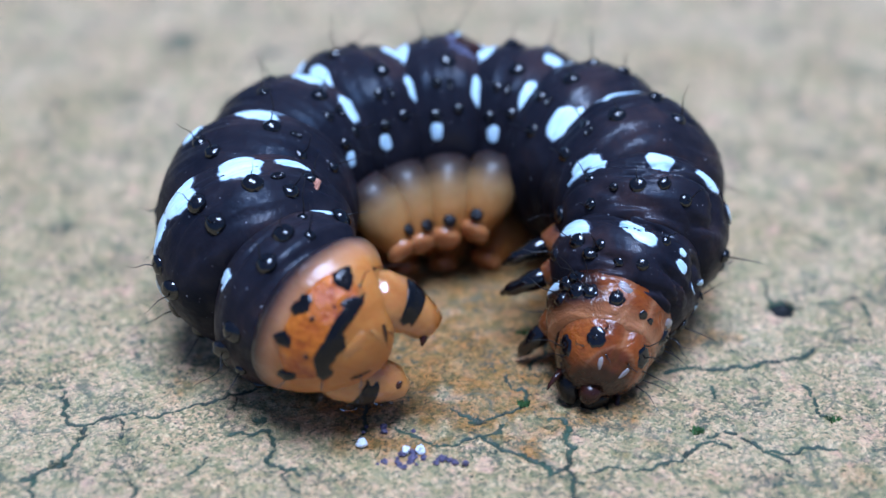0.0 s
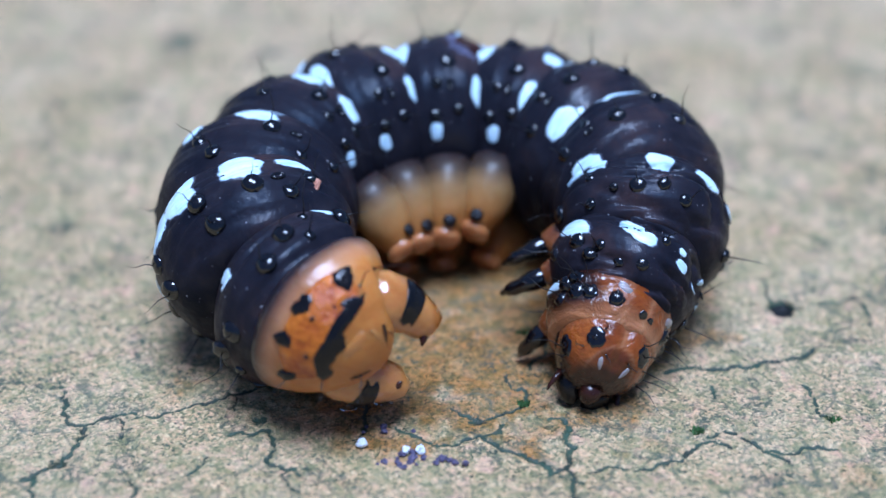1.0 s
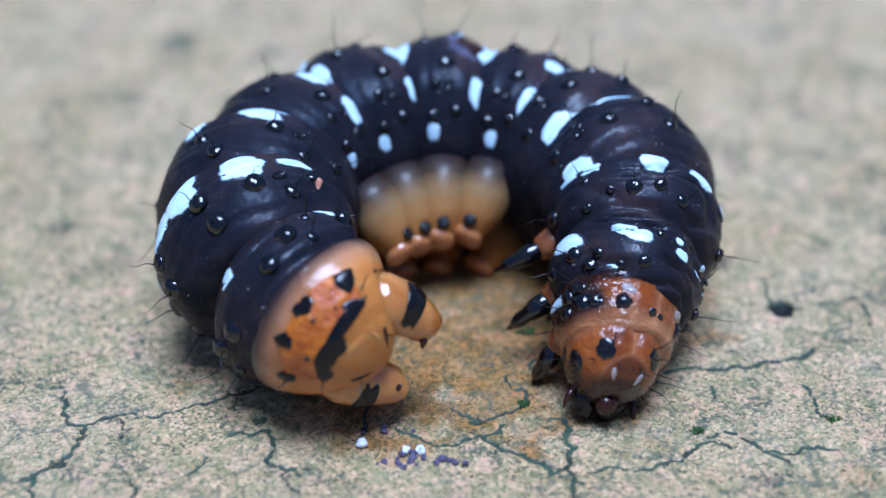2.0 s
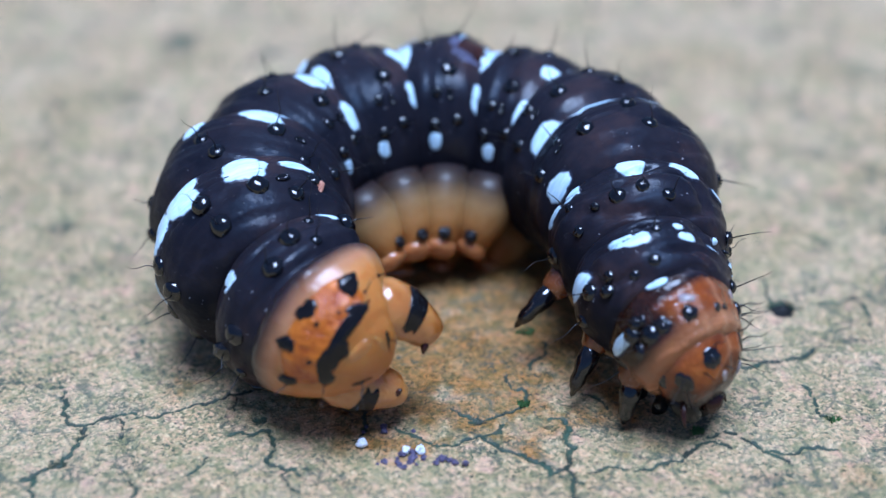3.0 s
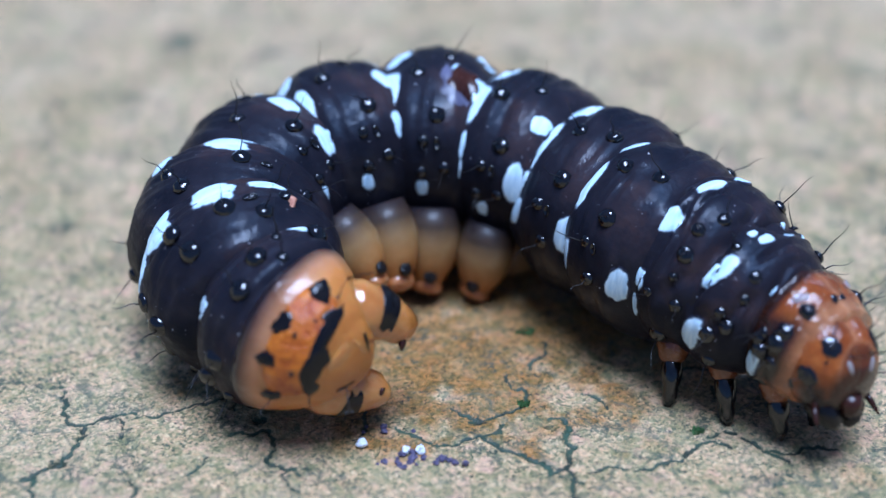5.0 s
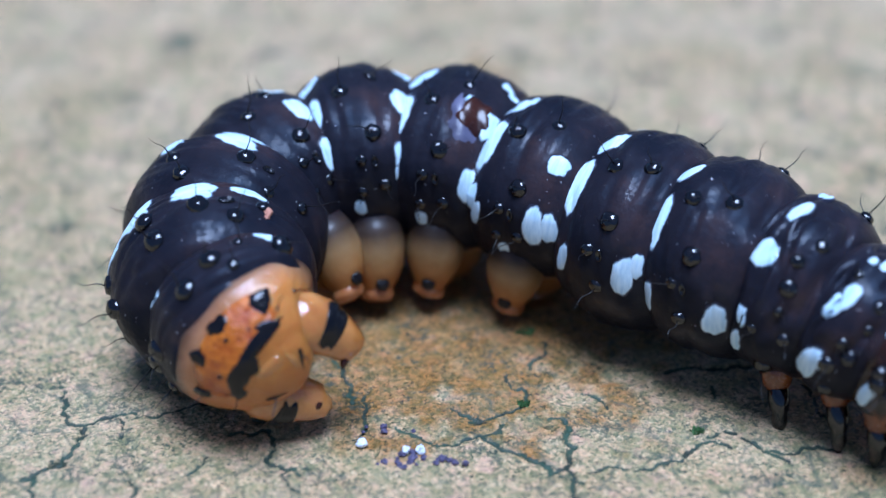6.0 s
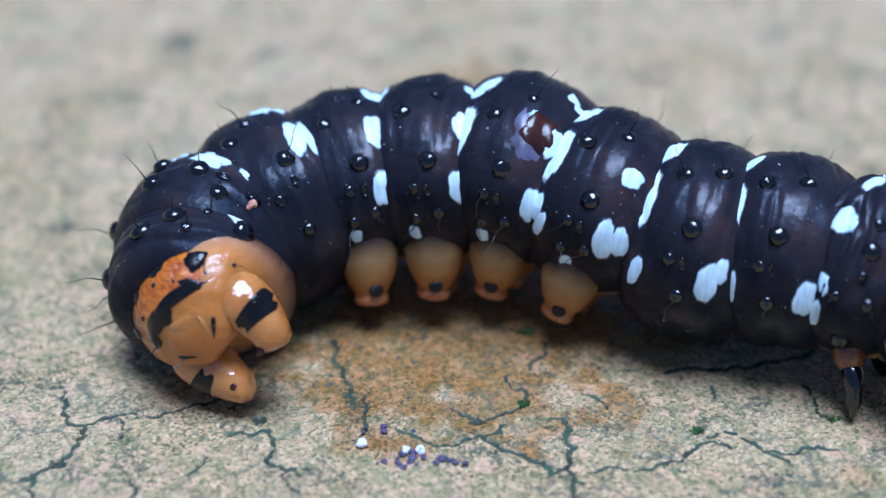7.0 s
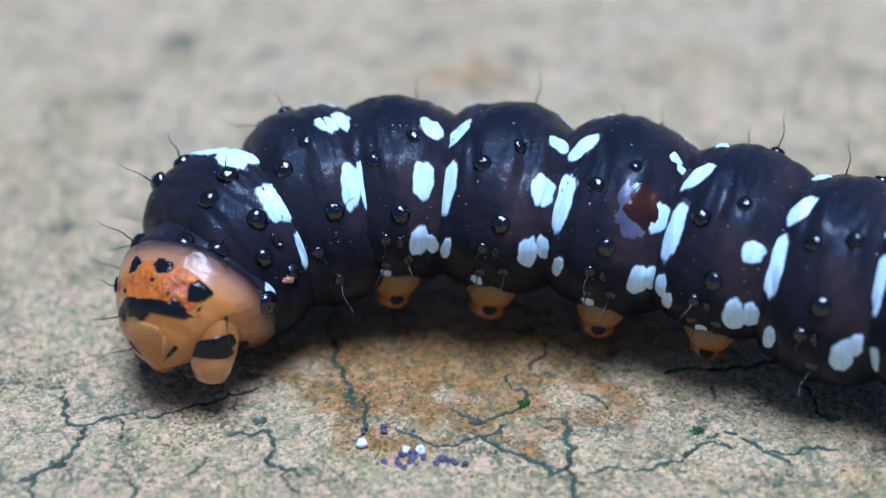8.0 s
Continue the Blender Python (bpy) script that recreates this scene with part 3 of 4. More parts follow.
def build_thorax():
    seg, shape = segment("T3", "thoracic_segment", 2.68, 1.4, belly=150)
    for row in ((-0.48, 51, 0.34, 0.46, 20), (-0.3, 16, 0.2, 0.5, 10), (-0.4, 92, 0.15, 0.34, -20), (-0.5, 114, 0.17, 0.5, 5)):
        both(spot, seg, shape, *row)
    for u, a, size in ((0.6, 64, 0.27), (0.5, 47, 0.22), (0.8, 31, 0.22), (0.6, 80, 0.15), (0.0, 97, 0.16), (0.9, 98, 0.2), (0.3, 132, 0.28)):
        both(wart, seg, shape, u, a, size)
    for side in (1, -1):
        true_leg(seg, side, (0.50, 1.16, -2.42), (1.10, 1.42, -4.05))
    seg, shape = segment("T2", "thoracic_segment", 2.30, 1.3, belly=150)
    for row in ((-0.1, 53, 0.25, 0.64, 22), (0.15, 13, 0.15, 0.28, 10), (-0.2, 18, 0.11, 0.15, 0), (-0.10, 107, 0.30, 0.74, 12), (0.25, 100, 0.18, 0.22, 0)):
        both(spot, seg, shape, *row)
    for u, a, size in ((0.42, 99, 0.27), (0.82, 84, 0.24), (0.55, 78, 0.18), (0.88, 60, 0.18), (0.8, 42, 0.2), (-0.2, 33, 0.16), (0.5, 128, 0.24)):
        both(wart, seg, shape, u, a, size)
    for side in (1, -1):
        true_leg(seg, side, (0.6, 0.95, -1.85), (1.45, 1.05, -3.4))
    seg, shape = segment("T1", "thoracic_segment", 1.86, 1.10, SHELL, kind="hood", label="russet neck segment with black spots")
    dusk, pale = [], []
    for v in seg.data.vertices:
        u, a = v.co.x / MM, abs(math.degrees(math.atan2(v.co.y, v.co.z)))
        flank = min(1, 1.7 * math.exp(-(((u - 0.25) / 0.72) ** 4 + ((a - 90 + 16 * (u - 0.3)) / 36) ** 4)))
        rear = min(1, max(0, (0.22 - u - 0.004 * max(0, 60 - a)) / 0.22))
        dusk.append(max(0.97 * flank, 0.95 * rear))
        rim = min(1, max(0, (u - 0.72) / 0.3))
        line = math.exp(-(a / 3.5) ** 2) + math.exp(-((a - 26) / 3.0) ** 2) * 0.6
        pale.append(min(1, 0.55 * rim + 0.5 * line + 0.6 * min(1, max(0, (a - 118) / 20))))
    toned(seg.data, dusk, pale)
    both(spot, seg, shape, -0.50, 45, 0.13, 0.36, 12, lift=0.09)
    both(spot, seg, shape, 0.08, 106, 0.21, 0.64, 10, lift=0.08)
    both(spot, seg, shape, 0.30, 31, 0.14, 0.24, 20, HAZE, "pale_spot", "pale translucent oval spot", rough=0.05)
    for u, a, x, y in ((0.60, 62, 0.24, 0.30), (0.70, 36, 0.26, 0.24), (0.80, 6, 0.13, 0.16), (0.25, 130, 0.3, 0.2)):
        both(spot, seg, shape, u, a, x, y, 0, HORN, "black_mark", rough=0.12, power=2.0)
    for u, a, size in ((0.55, 76, 0.30), (0.22, 90, 0.28), (0.60, 96, 0.25), (0.05, 80, 0.22), (0.30, 143, 0.2), (0.60, 62, 0.22), (0.10, 74, 0.17), (0.70, 36, 0.22), (0.45, 66, 0.14)):
        both(wart, seg, shape, u, a, size)
    for side in (1, -1):
        true_leg(seg, side, (0.55, 0.75, -1.55), (1.2, 0.6, -2.9))


def build_head():
    """A rounded russet head capsule with two lobes, black spots, dark jaws and short feelers; the face points along +x and down."""
    radius, reach = 1.42, 1.29

    class Skull(Shape):
        def at(self, u, angle, lift=0.0):
            a = radians(angle)
            x = min(reach - 0.02, max(0.02 - reach, u + 0.1))
            r = radius * math.sqrt(1 - (x / reach) ** 2) ** 0.85
            groove = 0.15 * math.exp(-(math.sin(a) / 0.15) ** 2) * (1 if math.cos(a) > 0 else 0) * r / radius
            r = r - groove + lift
            return Vector((x - 0.1 + lift * x / reach, -math.sin(a) * r, math.cos(a) * r - 0.22 * max(0, x)))

    skull = Skull(radius, reach)
    rings, dusk, pale = [], [], []
    for k in range(49):
        x = -math.cos(math.pi * k / 48) * (reach - 0.02)
        rings.append([tuple(skull.at(x - 0.1, 5 * i)) for i in range(72)])
        for i in range(72):
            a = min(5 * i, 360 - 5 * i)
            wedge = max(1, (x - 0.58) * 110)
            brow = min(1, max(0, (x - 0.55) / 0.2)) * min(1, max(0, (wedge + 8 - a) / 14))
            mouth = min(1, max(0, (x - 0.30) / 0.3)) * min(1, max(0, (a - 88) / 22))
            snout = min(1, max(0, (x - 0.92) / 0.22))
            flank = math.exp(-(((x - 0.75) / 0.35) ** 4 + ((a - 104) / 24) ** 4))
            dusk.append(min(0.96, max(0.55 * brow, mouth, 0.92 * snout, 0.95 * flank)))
            seam = math.exp(-((a - wedge) / 4.0) ** 2) * min(1, max(0, (x - 0.5) / 0.2)) + math.exp(-(a / 4.0) ** 2) * (x < 0.62)
            pale.append(min(1, 0.55 * seam + 0.25 * min(1, max(0, (0.2 - x) / 0.3))))
    verts, faces = tube(rings)
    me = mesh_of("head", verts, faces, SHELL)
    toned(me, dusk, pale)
    head = part("head", me, caterpillar, None, "russet head capsule with black spots and a dark muzzle")
    SEGMENTS["HD"] = head
    for u, a, x, y in ((0.42, 38, 0.27, 0.34), (0.42, 84, 0.30, 0.30), (-0.1, 110, 0.26, 0.24)):
        both(spot, head, skull, u, a, x, y, 0, HORN, "black_mark", rough=0.12, power=2.0)
    both(spot, head, skull, 0.95, 27, 0.11, 0.13, 0, HAZE, "feeler_base", "whitish feeler base", rough=0.05, power=2.0)
    for u, a, size in ((0.2, 28, 0.05), (0.6, 56, 0.05), (0.8, 20, 0.05), (0.6, 88, 0.06), (0.42, 38, 0.12), (0.42, 84, 0.14)):
        both(wart, head, skull, u, a, size)
    for side in (1, -1):
        cheek = [(0.45, side * 0.62, -0.85), (0.85, side * 0.48, -1.05), (1.12, side * 0.30, -1.25), (1.22, side * 0.18, -1.38)]
        part("jaw", mesh_of("jaw", *swept(cheek, [0.44, 0.40, 0.28, 0.10], 16), MARK), head, None, "dark glossy jaw")
        feeler = [(0.75, side * 0.95, -0.70), (1.0, side * 1.08, -0.88), (1.18, side * 1.14, -1.0), (1.32, side * 1.16, -1.08)]
        part("feeler", mesh_of("feeler", *swept(feeler, [0.10, 0.085, 0.06, 0.02], 10), SCAB), head)
        for k in range(5):
            part("eye", TUBERCLES[k % 4], head, onto(skull, 0.62 + 0.09 * k, side * (98 + 9 * k), 0.075))
    lip = [(1.0, 0, -0.45), (1.16, 0, -0.66), (1.24, 0, -0.86), (1.26, 0, -0.96)]
    part("upper_lip", mesh_of("upper_lip", *swept(lip, [0.36, 0.34, 0.26, 0.12], 16), SCAB), head, None, "dark brown upper lip")


build_tail()
build_rear()
build_middle()
build_thorax()
build_head()


# ---- the ground ----
def value_noise(x, y, size, seed):
    """Smooth noise from -1 to 1 over arrays of places, with lumps of this size."""
    rng = np.random.RandomState(seed)
    table = rng.uniform(-1, 1, (256, 256))
    gx, gy = x / size + 1000, y / size + 1000
    ix, iy = np.floor(gx).astype(int), np.floor(gy).astype(int)
    fx, fy = gx - ix, gy - iy
    fx, fy = fx * fx * (3 - 2 * fx), fy * fy * (3 - 2 * fy)
    a, b = table[ix % 256, iy % 256], table[(ix + 1) % 256, iy % 256]
    c, d = table[ix % 256, (iy + 1) % 256], table[(ix + 1) % 256, (iy + 1) % 256]
    return (a * (1 - fx) + b * fx) * (1 - fy) + (c * (1 - fx) + d * fx) * fy


class Ground:
    """One sheet of concrete, fine near the animal and coarser out to the horizon, with cracks and pits sunk into it."""

    def __init__(self):
        def spread(lo, hi, step):
            near = list(np.arange(lo, hi, step))
            far, d = [], step
            while sum(far) < 60000:
                d *= 1.22
                far.append(d)
            far = np.cumsum(far)
            return np.array([*(lo - far[::-1]), *near, *(near[-1] + far)])
        self.xs, self.ys = spread(-17, 17, 0.062), np.concatenate([spread(-14, 6, 0.056)])
        self.x, self.y = np.meshgrid(self.xs, self.ys)
        x, y = self.x, self.y
        self.z = 0.10 * value_noise(x, y, 4.0, 1) + 0.05 * value_noise(x, y, 1.1, 2) + 0.030 * value_noise(x, y, 0.34, 3) + 0.022 * value_noise(x, y, 0.14, 4) - 0.08
        self.dirt_shade = np.zeros_like(x)
        self.stain_shade = np.zeros_like(x)
        wob = 0.25 * value_noise(x, y, 5.0, 31) + 0.2 * value_noise(x, y, 1.6, 32)
        # ragged mask of the far ground that gets the painted haze
        self.far_haze = np.clip((1.1 - np.hypot(x / 70, (y - 40) / 40) + wob) / 0.5, 0, 1)
        self.rng = random.Random(5)

    def crack(self, *points, width=0.044, depth=0.06, dark=1.0):
        pts = list(points)
        for _ in range(4):
            finer = [pts[0]]
            for a, b in zip(pts, pts[1:]):
                d = math.dist(a, b)
                j = 0.21 * d
                finer += [((a[0] + b[0]) / 2 + self.rng.uniform(-j, j), (a[1] + b[1]) / 2 + self.rng.uniform(-j, j)), b]
            pts = finer
        for (ax, ay), (bx, by) in zip(pts, pts[1:]):
            w = width * self.rng.uniform(0.35, 1.7)
            i0, i1 = np.searchsorted(self.xs, (min(ax, bx) - 0.6, max(ax, bx) + 0.6))
            j0, j1 = np.searchsorted(self.ys, (min(ay, by) - 0.6, max(ay, by) + 0.6))
            x, y = self.x[j0:j1, i0:i1], self.y[j0:j1, i0:i1]
            q = np.clip(((x - ax) * (bx - ax) + (y - ay) * (by - ay)) / ((bx - ax) ** 2 + (by - ay) ** 2 + 1e-9), 0, 1)
            d = np.hypot(x - ax - q * (bx - ax), y - ay - q * (by - ay))
            f = np.exp(-(d / w) ** 2)
            near = np.maximum(self.dirt_shade[j0:j1, i0:i1], np.minimum(f * dark, 0.95))
            self.z[j0:j1, i0:i1] -= np.maximum(0, near - self.dirt_shade[j0:j1, i0:i1]) * depth
            self.dirt_shade[j0:j1, i0:i1] = near

    def pit(self, px, py, a, b, depth, dark=0.8, sharp=4):
        x, y = self.x - px, self.y - py
        wob = 1 + 0.35 * value_noise(self.x, self.y, 0.45 * max(a, b), int(abs(px * 10)) + 11)
        f = np.exp(-((np.hypot(x / a, y / b) / wob) ** sharp))
        self.z -= depth * f
        self.dirt_shade = np.maximum(self.dirt_shade, dark * f)

    def spill_shade(self, px, py, a, b, strength):
        """A stain with a ragged edge; it also paints shade under the body as brown."""
        wob = 0.35 * value_noise(self.x, self.y, 1.3, 21) + 0.22 * value_noise(self.x, self.y, 0.5, 22) + 0.12 * value_noise(self.x, self.y, 0.2, 23)
        d = np.hypot((self.x - px) / a, (self.y - py) / b) + wob
        self.stain_shade = np.maximum(self.stain_shade, strength * np.clip((1.05 - d) / 0.35, 0, 1))

    def build(self, mat):
        rows, cols = self.x.shape
        me = bpy.data.meshes.new("ground")
        co = np.stack([self.x, self.y, self.z], -1).reshape(-1, 3) * MM
        k = np.arange(rows * cols).reshape(rows, cols)
        quads = np.stack([k[:-1, :-1], k[:-1, 1:], k[1:, 1:], k[1:, :-1]], -1).reshape(-1)
        me.vertices.add(len(co))
        me.vertices.foreach_set("co", co.ravel().astype(np.float32))
        me.loops.add(len(quads))
        me.loops.foreach_set("vertex_index", quads.astype(np.int32))
        n = len(quads) // 4
        me.polygons.add(n)
        me.polygons.foreach_set("loop_start", (np.arange(n) * 4).astype(np.int32))
        me.update(calc_edges=True)
        me.shade_smooth()
        at = me.attributes.new("dirt_shade", "FLOAT", "POINT")
        at.data.foreach_set("value", self.dirt_shade.ravel().astype(np.float32))
        at = me.attributes.new("stain_shade", "FLOAT", "POINT")
        at.data.foreach_set("value", self.stain_shade.ravel().astype(np.float32))
        at = me.attributes.new("far_haze", "FLOAT", "POINT")
        at.data.foreach_set("value", self.far_haze.ravel().astype(np.float32))
        me.materials.append(mat)
        return tagged(new("ground", me), "weathered beige concrete with hairline cracks and algae", "ground", kind="structure")


def ground_material():
    m, ns, ln, p = material("concrete")
    tc = ns.new("ShaderNodeTexCoord").outputs["Object"]
    cell = node(ns, "ShaderNodeTexVoronoi", Scale=11500.0, Randomness=1.0)
    warp = node(ns, "ShaderNodeTexNoise", Scale=3000.0, Detail=3.0)
    ln.new(tc, warp.inputs["Vector"])
    off = ns.new("ShaderNodeVectorMath")
    off.operation = "MULTIPLY_ADD"
    ln.new(warp.outputs["Color"], off.inputs[0])
    off.inputs[1].default_value = (0.00014,) * 3
    ln.new(tc, off.inputs[2])
    ln.new(off.outputs[0], cell.inputs["Vector"])
    grain = ns.new("ShaderNodeSeparateColor")
    ln.new(cell.outputs["Color"], grain.inputs[0])
    colour = ramp(ns, ln, grain.outputs[0], (0.0, (0.050, 0.052, 0.028)), (0.2, (0.20, 0.175, 0.085)), (0.48, (0.38, 0.28, 0.135)), (0.78, (0.56, 0.345, 0.17)), (1.0, (0.64, 0.46, 0.24)))
    tiny = noise_node(ns, ln, 13000, 4, 0.7, 0.0, tc)
    colour = mix(ns, ln, 0.85, colour, ramp(ns, ln, tiny, (0.32, (0.58, 0.59, 0.54)), (0.5, (0.95, 0.95, 0.95)), (0.66, (1.18, 1.12, 1.06))), "MULTIPLY")
    blotch = noise_node(ns, ln, 260, 5, 0.6, 0.3, tc)
    colour = mix(ns, ln, ramp(ns, ln, blotch, (0.42, (0, 0, 0)), (0.66, (0.25, 0.25, 0.25))), colour, (0.48, 0.39, 0.235))
    green = noise_node(ns, ln, 620, 7, 0.76, 0.5, tc)
    colour = mix(ns, ln, ramp(ns, ln, green, (0.48, (0, 0, 0)), (0.66, (0.42, 0.42, 0.42))), colour, (0.27, 0.255, 0.10))
    pink = noise_node(ns, ln, 1100, 5, 0.66, 0.2, off.outputs[0])
    colour = mix(ns, ln, ramp(ns, ln, pink, (0.56, (0, 0, 0)), (0.70, (0.6, 0.6, 0.6))), colour, (0.62, 0.33, 0.21))
    mottle = noise_node(ns, ln, 1700, 6, 0.74, 0.4, tc)
    colour = mix(ns, ln, ramp(ns, ln, mottle, (0.38, (0.6, 0.6, 0.6)), (0.50, (0, 0, 0))), colour, (0.165, 0.160, 0.060))
    colour = mix(ns, ln, ramp(ns, ln, mottle, (0.53, (0, 0, 0)), (0.66, (0.55, 0.55, 0.55))), colour, (0.60, 0.37, 0.22))
    # far ground made paler and bluer in its colour, for haze and sky sheen
    far_haze = ns.new("ShaderNodeAttribute")
    far_haze.attribute_name = "far_haze"
    colour = mix(ns, ln, far_haze.outputs["Color"], colour, (1.17, 1.18, 1.30), "MULTIPLY")
    wob = ns.new("ShaderNodeVectorMath")
    wob.operation = "MULTIPLY_ADD"
    warp2 = node(ns, "ShaderNodeTexNoise", Scale=700.0, Detail=5.0)
    ln.new(tc, warp2.inputs["Vector"])
    ln.new(warp2.outputs["Color"], wob.inputs[0])
    wob.inputs[1].default_value = (0.0012,) * 3
    ln.new(tc, wob.inputs[2])
    # ochre stains where the animal lay, and body shade painted as more brown
    spill_shade = ns.new("ShaderNodeAttribute")
    spill_shade.attribute_name = "stain_shade"
    patchy = ramp(ns, ln, noise_node(ns, ln, 800, 6, 0.7, 0.4, tc), (0.30, (0.6, 0.6, 0.6)), (0.60, (1, 1, 1)))
    stain_shade = mix(ns, ln, 1.0, spill_shade.outputs["Color"], patchy, "MULTIPLY")
    colour = mix(ns, ln, stain_shade, colour, (0.62, 0.43, 0.18), "MULTIPLY")
    # dark specks
    speck = noise_node(ns, ln, 4300, 6, 0.74, 0.3, tc)
    where = noise_node(ns, ln, 500, 3, 0.5, 0.0, tc)
    both_specks = mix(ns, ln, 0.35, speck, where)
    colour = mix(ns, ln, ramp(ns, ln, both_specks, (0.40, (0.80, 0.80, 0.80)), (0.465, (0, 0, 0))), colour, (0.035, 0.052, 0.035))
    # hairline crackle
    vor = node(ns, "ShaderNodeTexVoronoi", Scale=520.0)
    vor.feature = "DISTANCE_TO_EDGE"
    ln.new(wob.outputs[0], vor.inputs["Vector"])
    line = ramp(ns, ln, vor.outputs["Distance"], (0.0, (1, 1, 1)), (0.045, (0, 0, 0)))
    gate = ramp(ns, ln, noise_node(ns, ln, 230, 3, 0.6, 0, tc), (0.46, (0, 0, 0)), (0.62, (0.8, 0.8, 0.8)))
    hair = mix(ns, ln, 1.0, line, gate, "MULTIPLY")
    colour = mix(ns, ln, hair, colour, (0.07, 0.085, 0.055))
    at = ns.new("ShaderNodeAttribute")
    at.attribute_name = "dirt_shade"
    soil = ramp(ns, ln, noise_node(ns, ln, 900, 3, 0.6, 0, tc), (0.4, (0.014, 0.026, 0.018)), (0.65, (0.035, 0.070, 0.040)))
    ragged = ns.new("ShaderNodeMath")
    ragged.operation = "MULTIPLY_ADD"
    ln.new(at.outputs["Fac"], ragged.inputs[0])
    ragged.inputs[1].default_value = 0.6
    ln.new(noise_node(ns, ln, 5200, 4, 0.7, 0.3, tc), ragged.inputs[2])
    inside = ramp(ns, ln, at.outputs["Fac"], (0.06, (0, 0, 0)), (0.20, (1, 1, 1)))
    edge = ramp(ns, ln, ragged.outputs[0], (0.66, (0, 0, 0)), (0.84, (0.95, 0.95, 0.95)))
    colour = mix(ns, ln, mix(ns, ln, 1.0, inside, edge, "MULTIPLY"), colour, soil)
    # darkest pits coloured flat black, standing in for the shade inside them
    colour = mix(ns, ln, ramp(ns, ln, at.outputs["Fac"], (0.96, (0, 0, 0)), (0.999, (1, 1, 1))), colour, (0.004, 0.004, 0.004))
    ln.new(colour, p.inputs["Base Color"])
    p.inputs["Roughness"].default_value = 0.6
    p.inputs["Specular IOR Level"].default_value = 0.35
    bump(ns, ln, mix(ns, ln, 0.5, speck, cell.outputs["Distance"]), 0.5, 0.00008, p)
    return m


def build_ground():
    g = Ground()
    g.crack((-11.50, -7.18), (-11.29, -7.94), (-11.09, -8.73), (-10.83, -9.19))
    g.crack((-10.83, -9.19), (-10.34, -9.19), (-9.67, -8.86), (-8.96, -8.65))
    g.crack((-10.32, -9.30), (-10.29, -9.63), (-10.46, -10.25), (-10.83, -10.73), (-11.35, -11.26), (-11.83, -11.56), width=0.058, depth=0.09)
    g.crack((-11.34, -11.33), (-11.34, -11.68), (-11.33, -12.41))
    g.crack((-7.98, -8.63), (-7.29, -8.26), (-6.64, -8.13), (-6.09, -7.81), (-5.53, -7.59))
    g.crack((-8.93, -8.86), (-8.27, -8.86), (-7.98, -8.63))
    g.crack((-6.12, -9.75), (-5.40, -9.70), (-5.01, -9.55), (-4.81, -9.88), (-4.84, -10.49), (-5.00, -10.78), (-4.71, -11.02), (-4.15, -11.16), (-3.97, -11.44))
    g.crack((-3.41, -5.13), (-3.23, -6.29), (-2.91, -7.13), (-2.72, -7.67), (-2.64, -8.26), width=0.058, depth=0.09)
    g.crack((-2.32, -7.94), (-2.22, -8.47), (-2.27, -9.12), (-2.33, -9.63))
    g.crack((-1.37, -9.37), (-0.87, -9.70), (-0.39, -9.95), (0.10, -10.05), (0.58, -9.88), (1.07, -9.75), (1.64, -9.55), (1.78, -9.12))
    g.crack((1.07, -9.75), (1.54, -10.12), (2.01, -10.37), (2.55, -10.73), (2.85, -10.97), (2.99, -11.33), (3.40, -11.11), width=0.058, depth=0.09)
    g.crack((0.26, -8.47), (0.76, -8.78), (1.16, -8.99), (1.58, -8.78), (2.08, -8.52), (2.42, -8.34), (2.46, -7.54), (2.04, -7.40), (1.89, -6.85))
    g.crack((3.54, -8.99), (3.67, -9.37), (3.49, -9.75), (3.78, -10.12), (3.52, -10.49), (3.43, -11.11), (3.60, -11.56), (3.90, -11.72), width=0.058, depth=0.09)
    g.crack((3.60, -11.56), (3.59, -12.41), width=0.058, depth=0.09)
    g.crack((4.01, -11.26), (5.12, -11.16), (6.25, -10.92), (6.84, -10.61), (7.05, -10.25), (7.41, -9.95), (7.97, -10.00), (8.18, -10.20))
    g.crack((7.52, -9.75), (8.36, -9.55), (8.91, -10.12), (9.10, -10.44), (9.54, -10.61), (9.74, -10.85))
    g.crack((9.10, -10.44), (9.81, -10.44), (10.50, -10.20), (11.13, -10.25))
    g.crack((2.67, -6.57), (2.96, -6.00), (3.18, -5.13))
    g.crack((6.76, -6.71), (7.40, -6.43), (7.89, -6.57), (8.66, -6.57), (9.54, -6.43), (9.92, -6.23), (11.00, -6.00), (11.43, -5.57), width=0.058, depth=0.09)
    g.crack((12.10, -3.14), (13.05, -2.98), (14.28, -2.98))
    g.crack((13.23, -2.98), (13.48, -3.45), (13.33, -4.53))
    g.crack((10.54, -1.68), (10.51, -2.66), (10.68, -2.98))
    g.crack((10.72, -7.40), (10.95, -7.94), (10.90, -8.60), (11.23, -8.99))
    g.crack((-9.42, -8.86), (-9.18, -9.75), width=0.04, depth=0.08, dark=0.8)
    g.crack((-6.08, -7.94), (-6.09, -8.60), width=0.04, depth=0.08, dark=0.8)
    g.crack((8.03, -7.40), (8.03, -7.94), (7.99, -7.67), width=0.04, depth=0.08, dark=0.8)
    g.crack((-2.32, -9.75), (-2.64, -9.88), width=0.04, depth=0.08, dark=0.8)
    g.crack((3.05, -8.99), (3.54, -8.99), width=0.04, depth=0.08, dark=0.8)
    g.crack((-3.67, -11.21), (-4.45, -11.33), (-3.91, -12.14), width=0.04, depth=0.08, dark=0.8)
    g.crack((-8.63, -11.56), (-8.38, -12.14), (-8.64, -12.41), width=0.04, depth=0.08, dark=0.8)
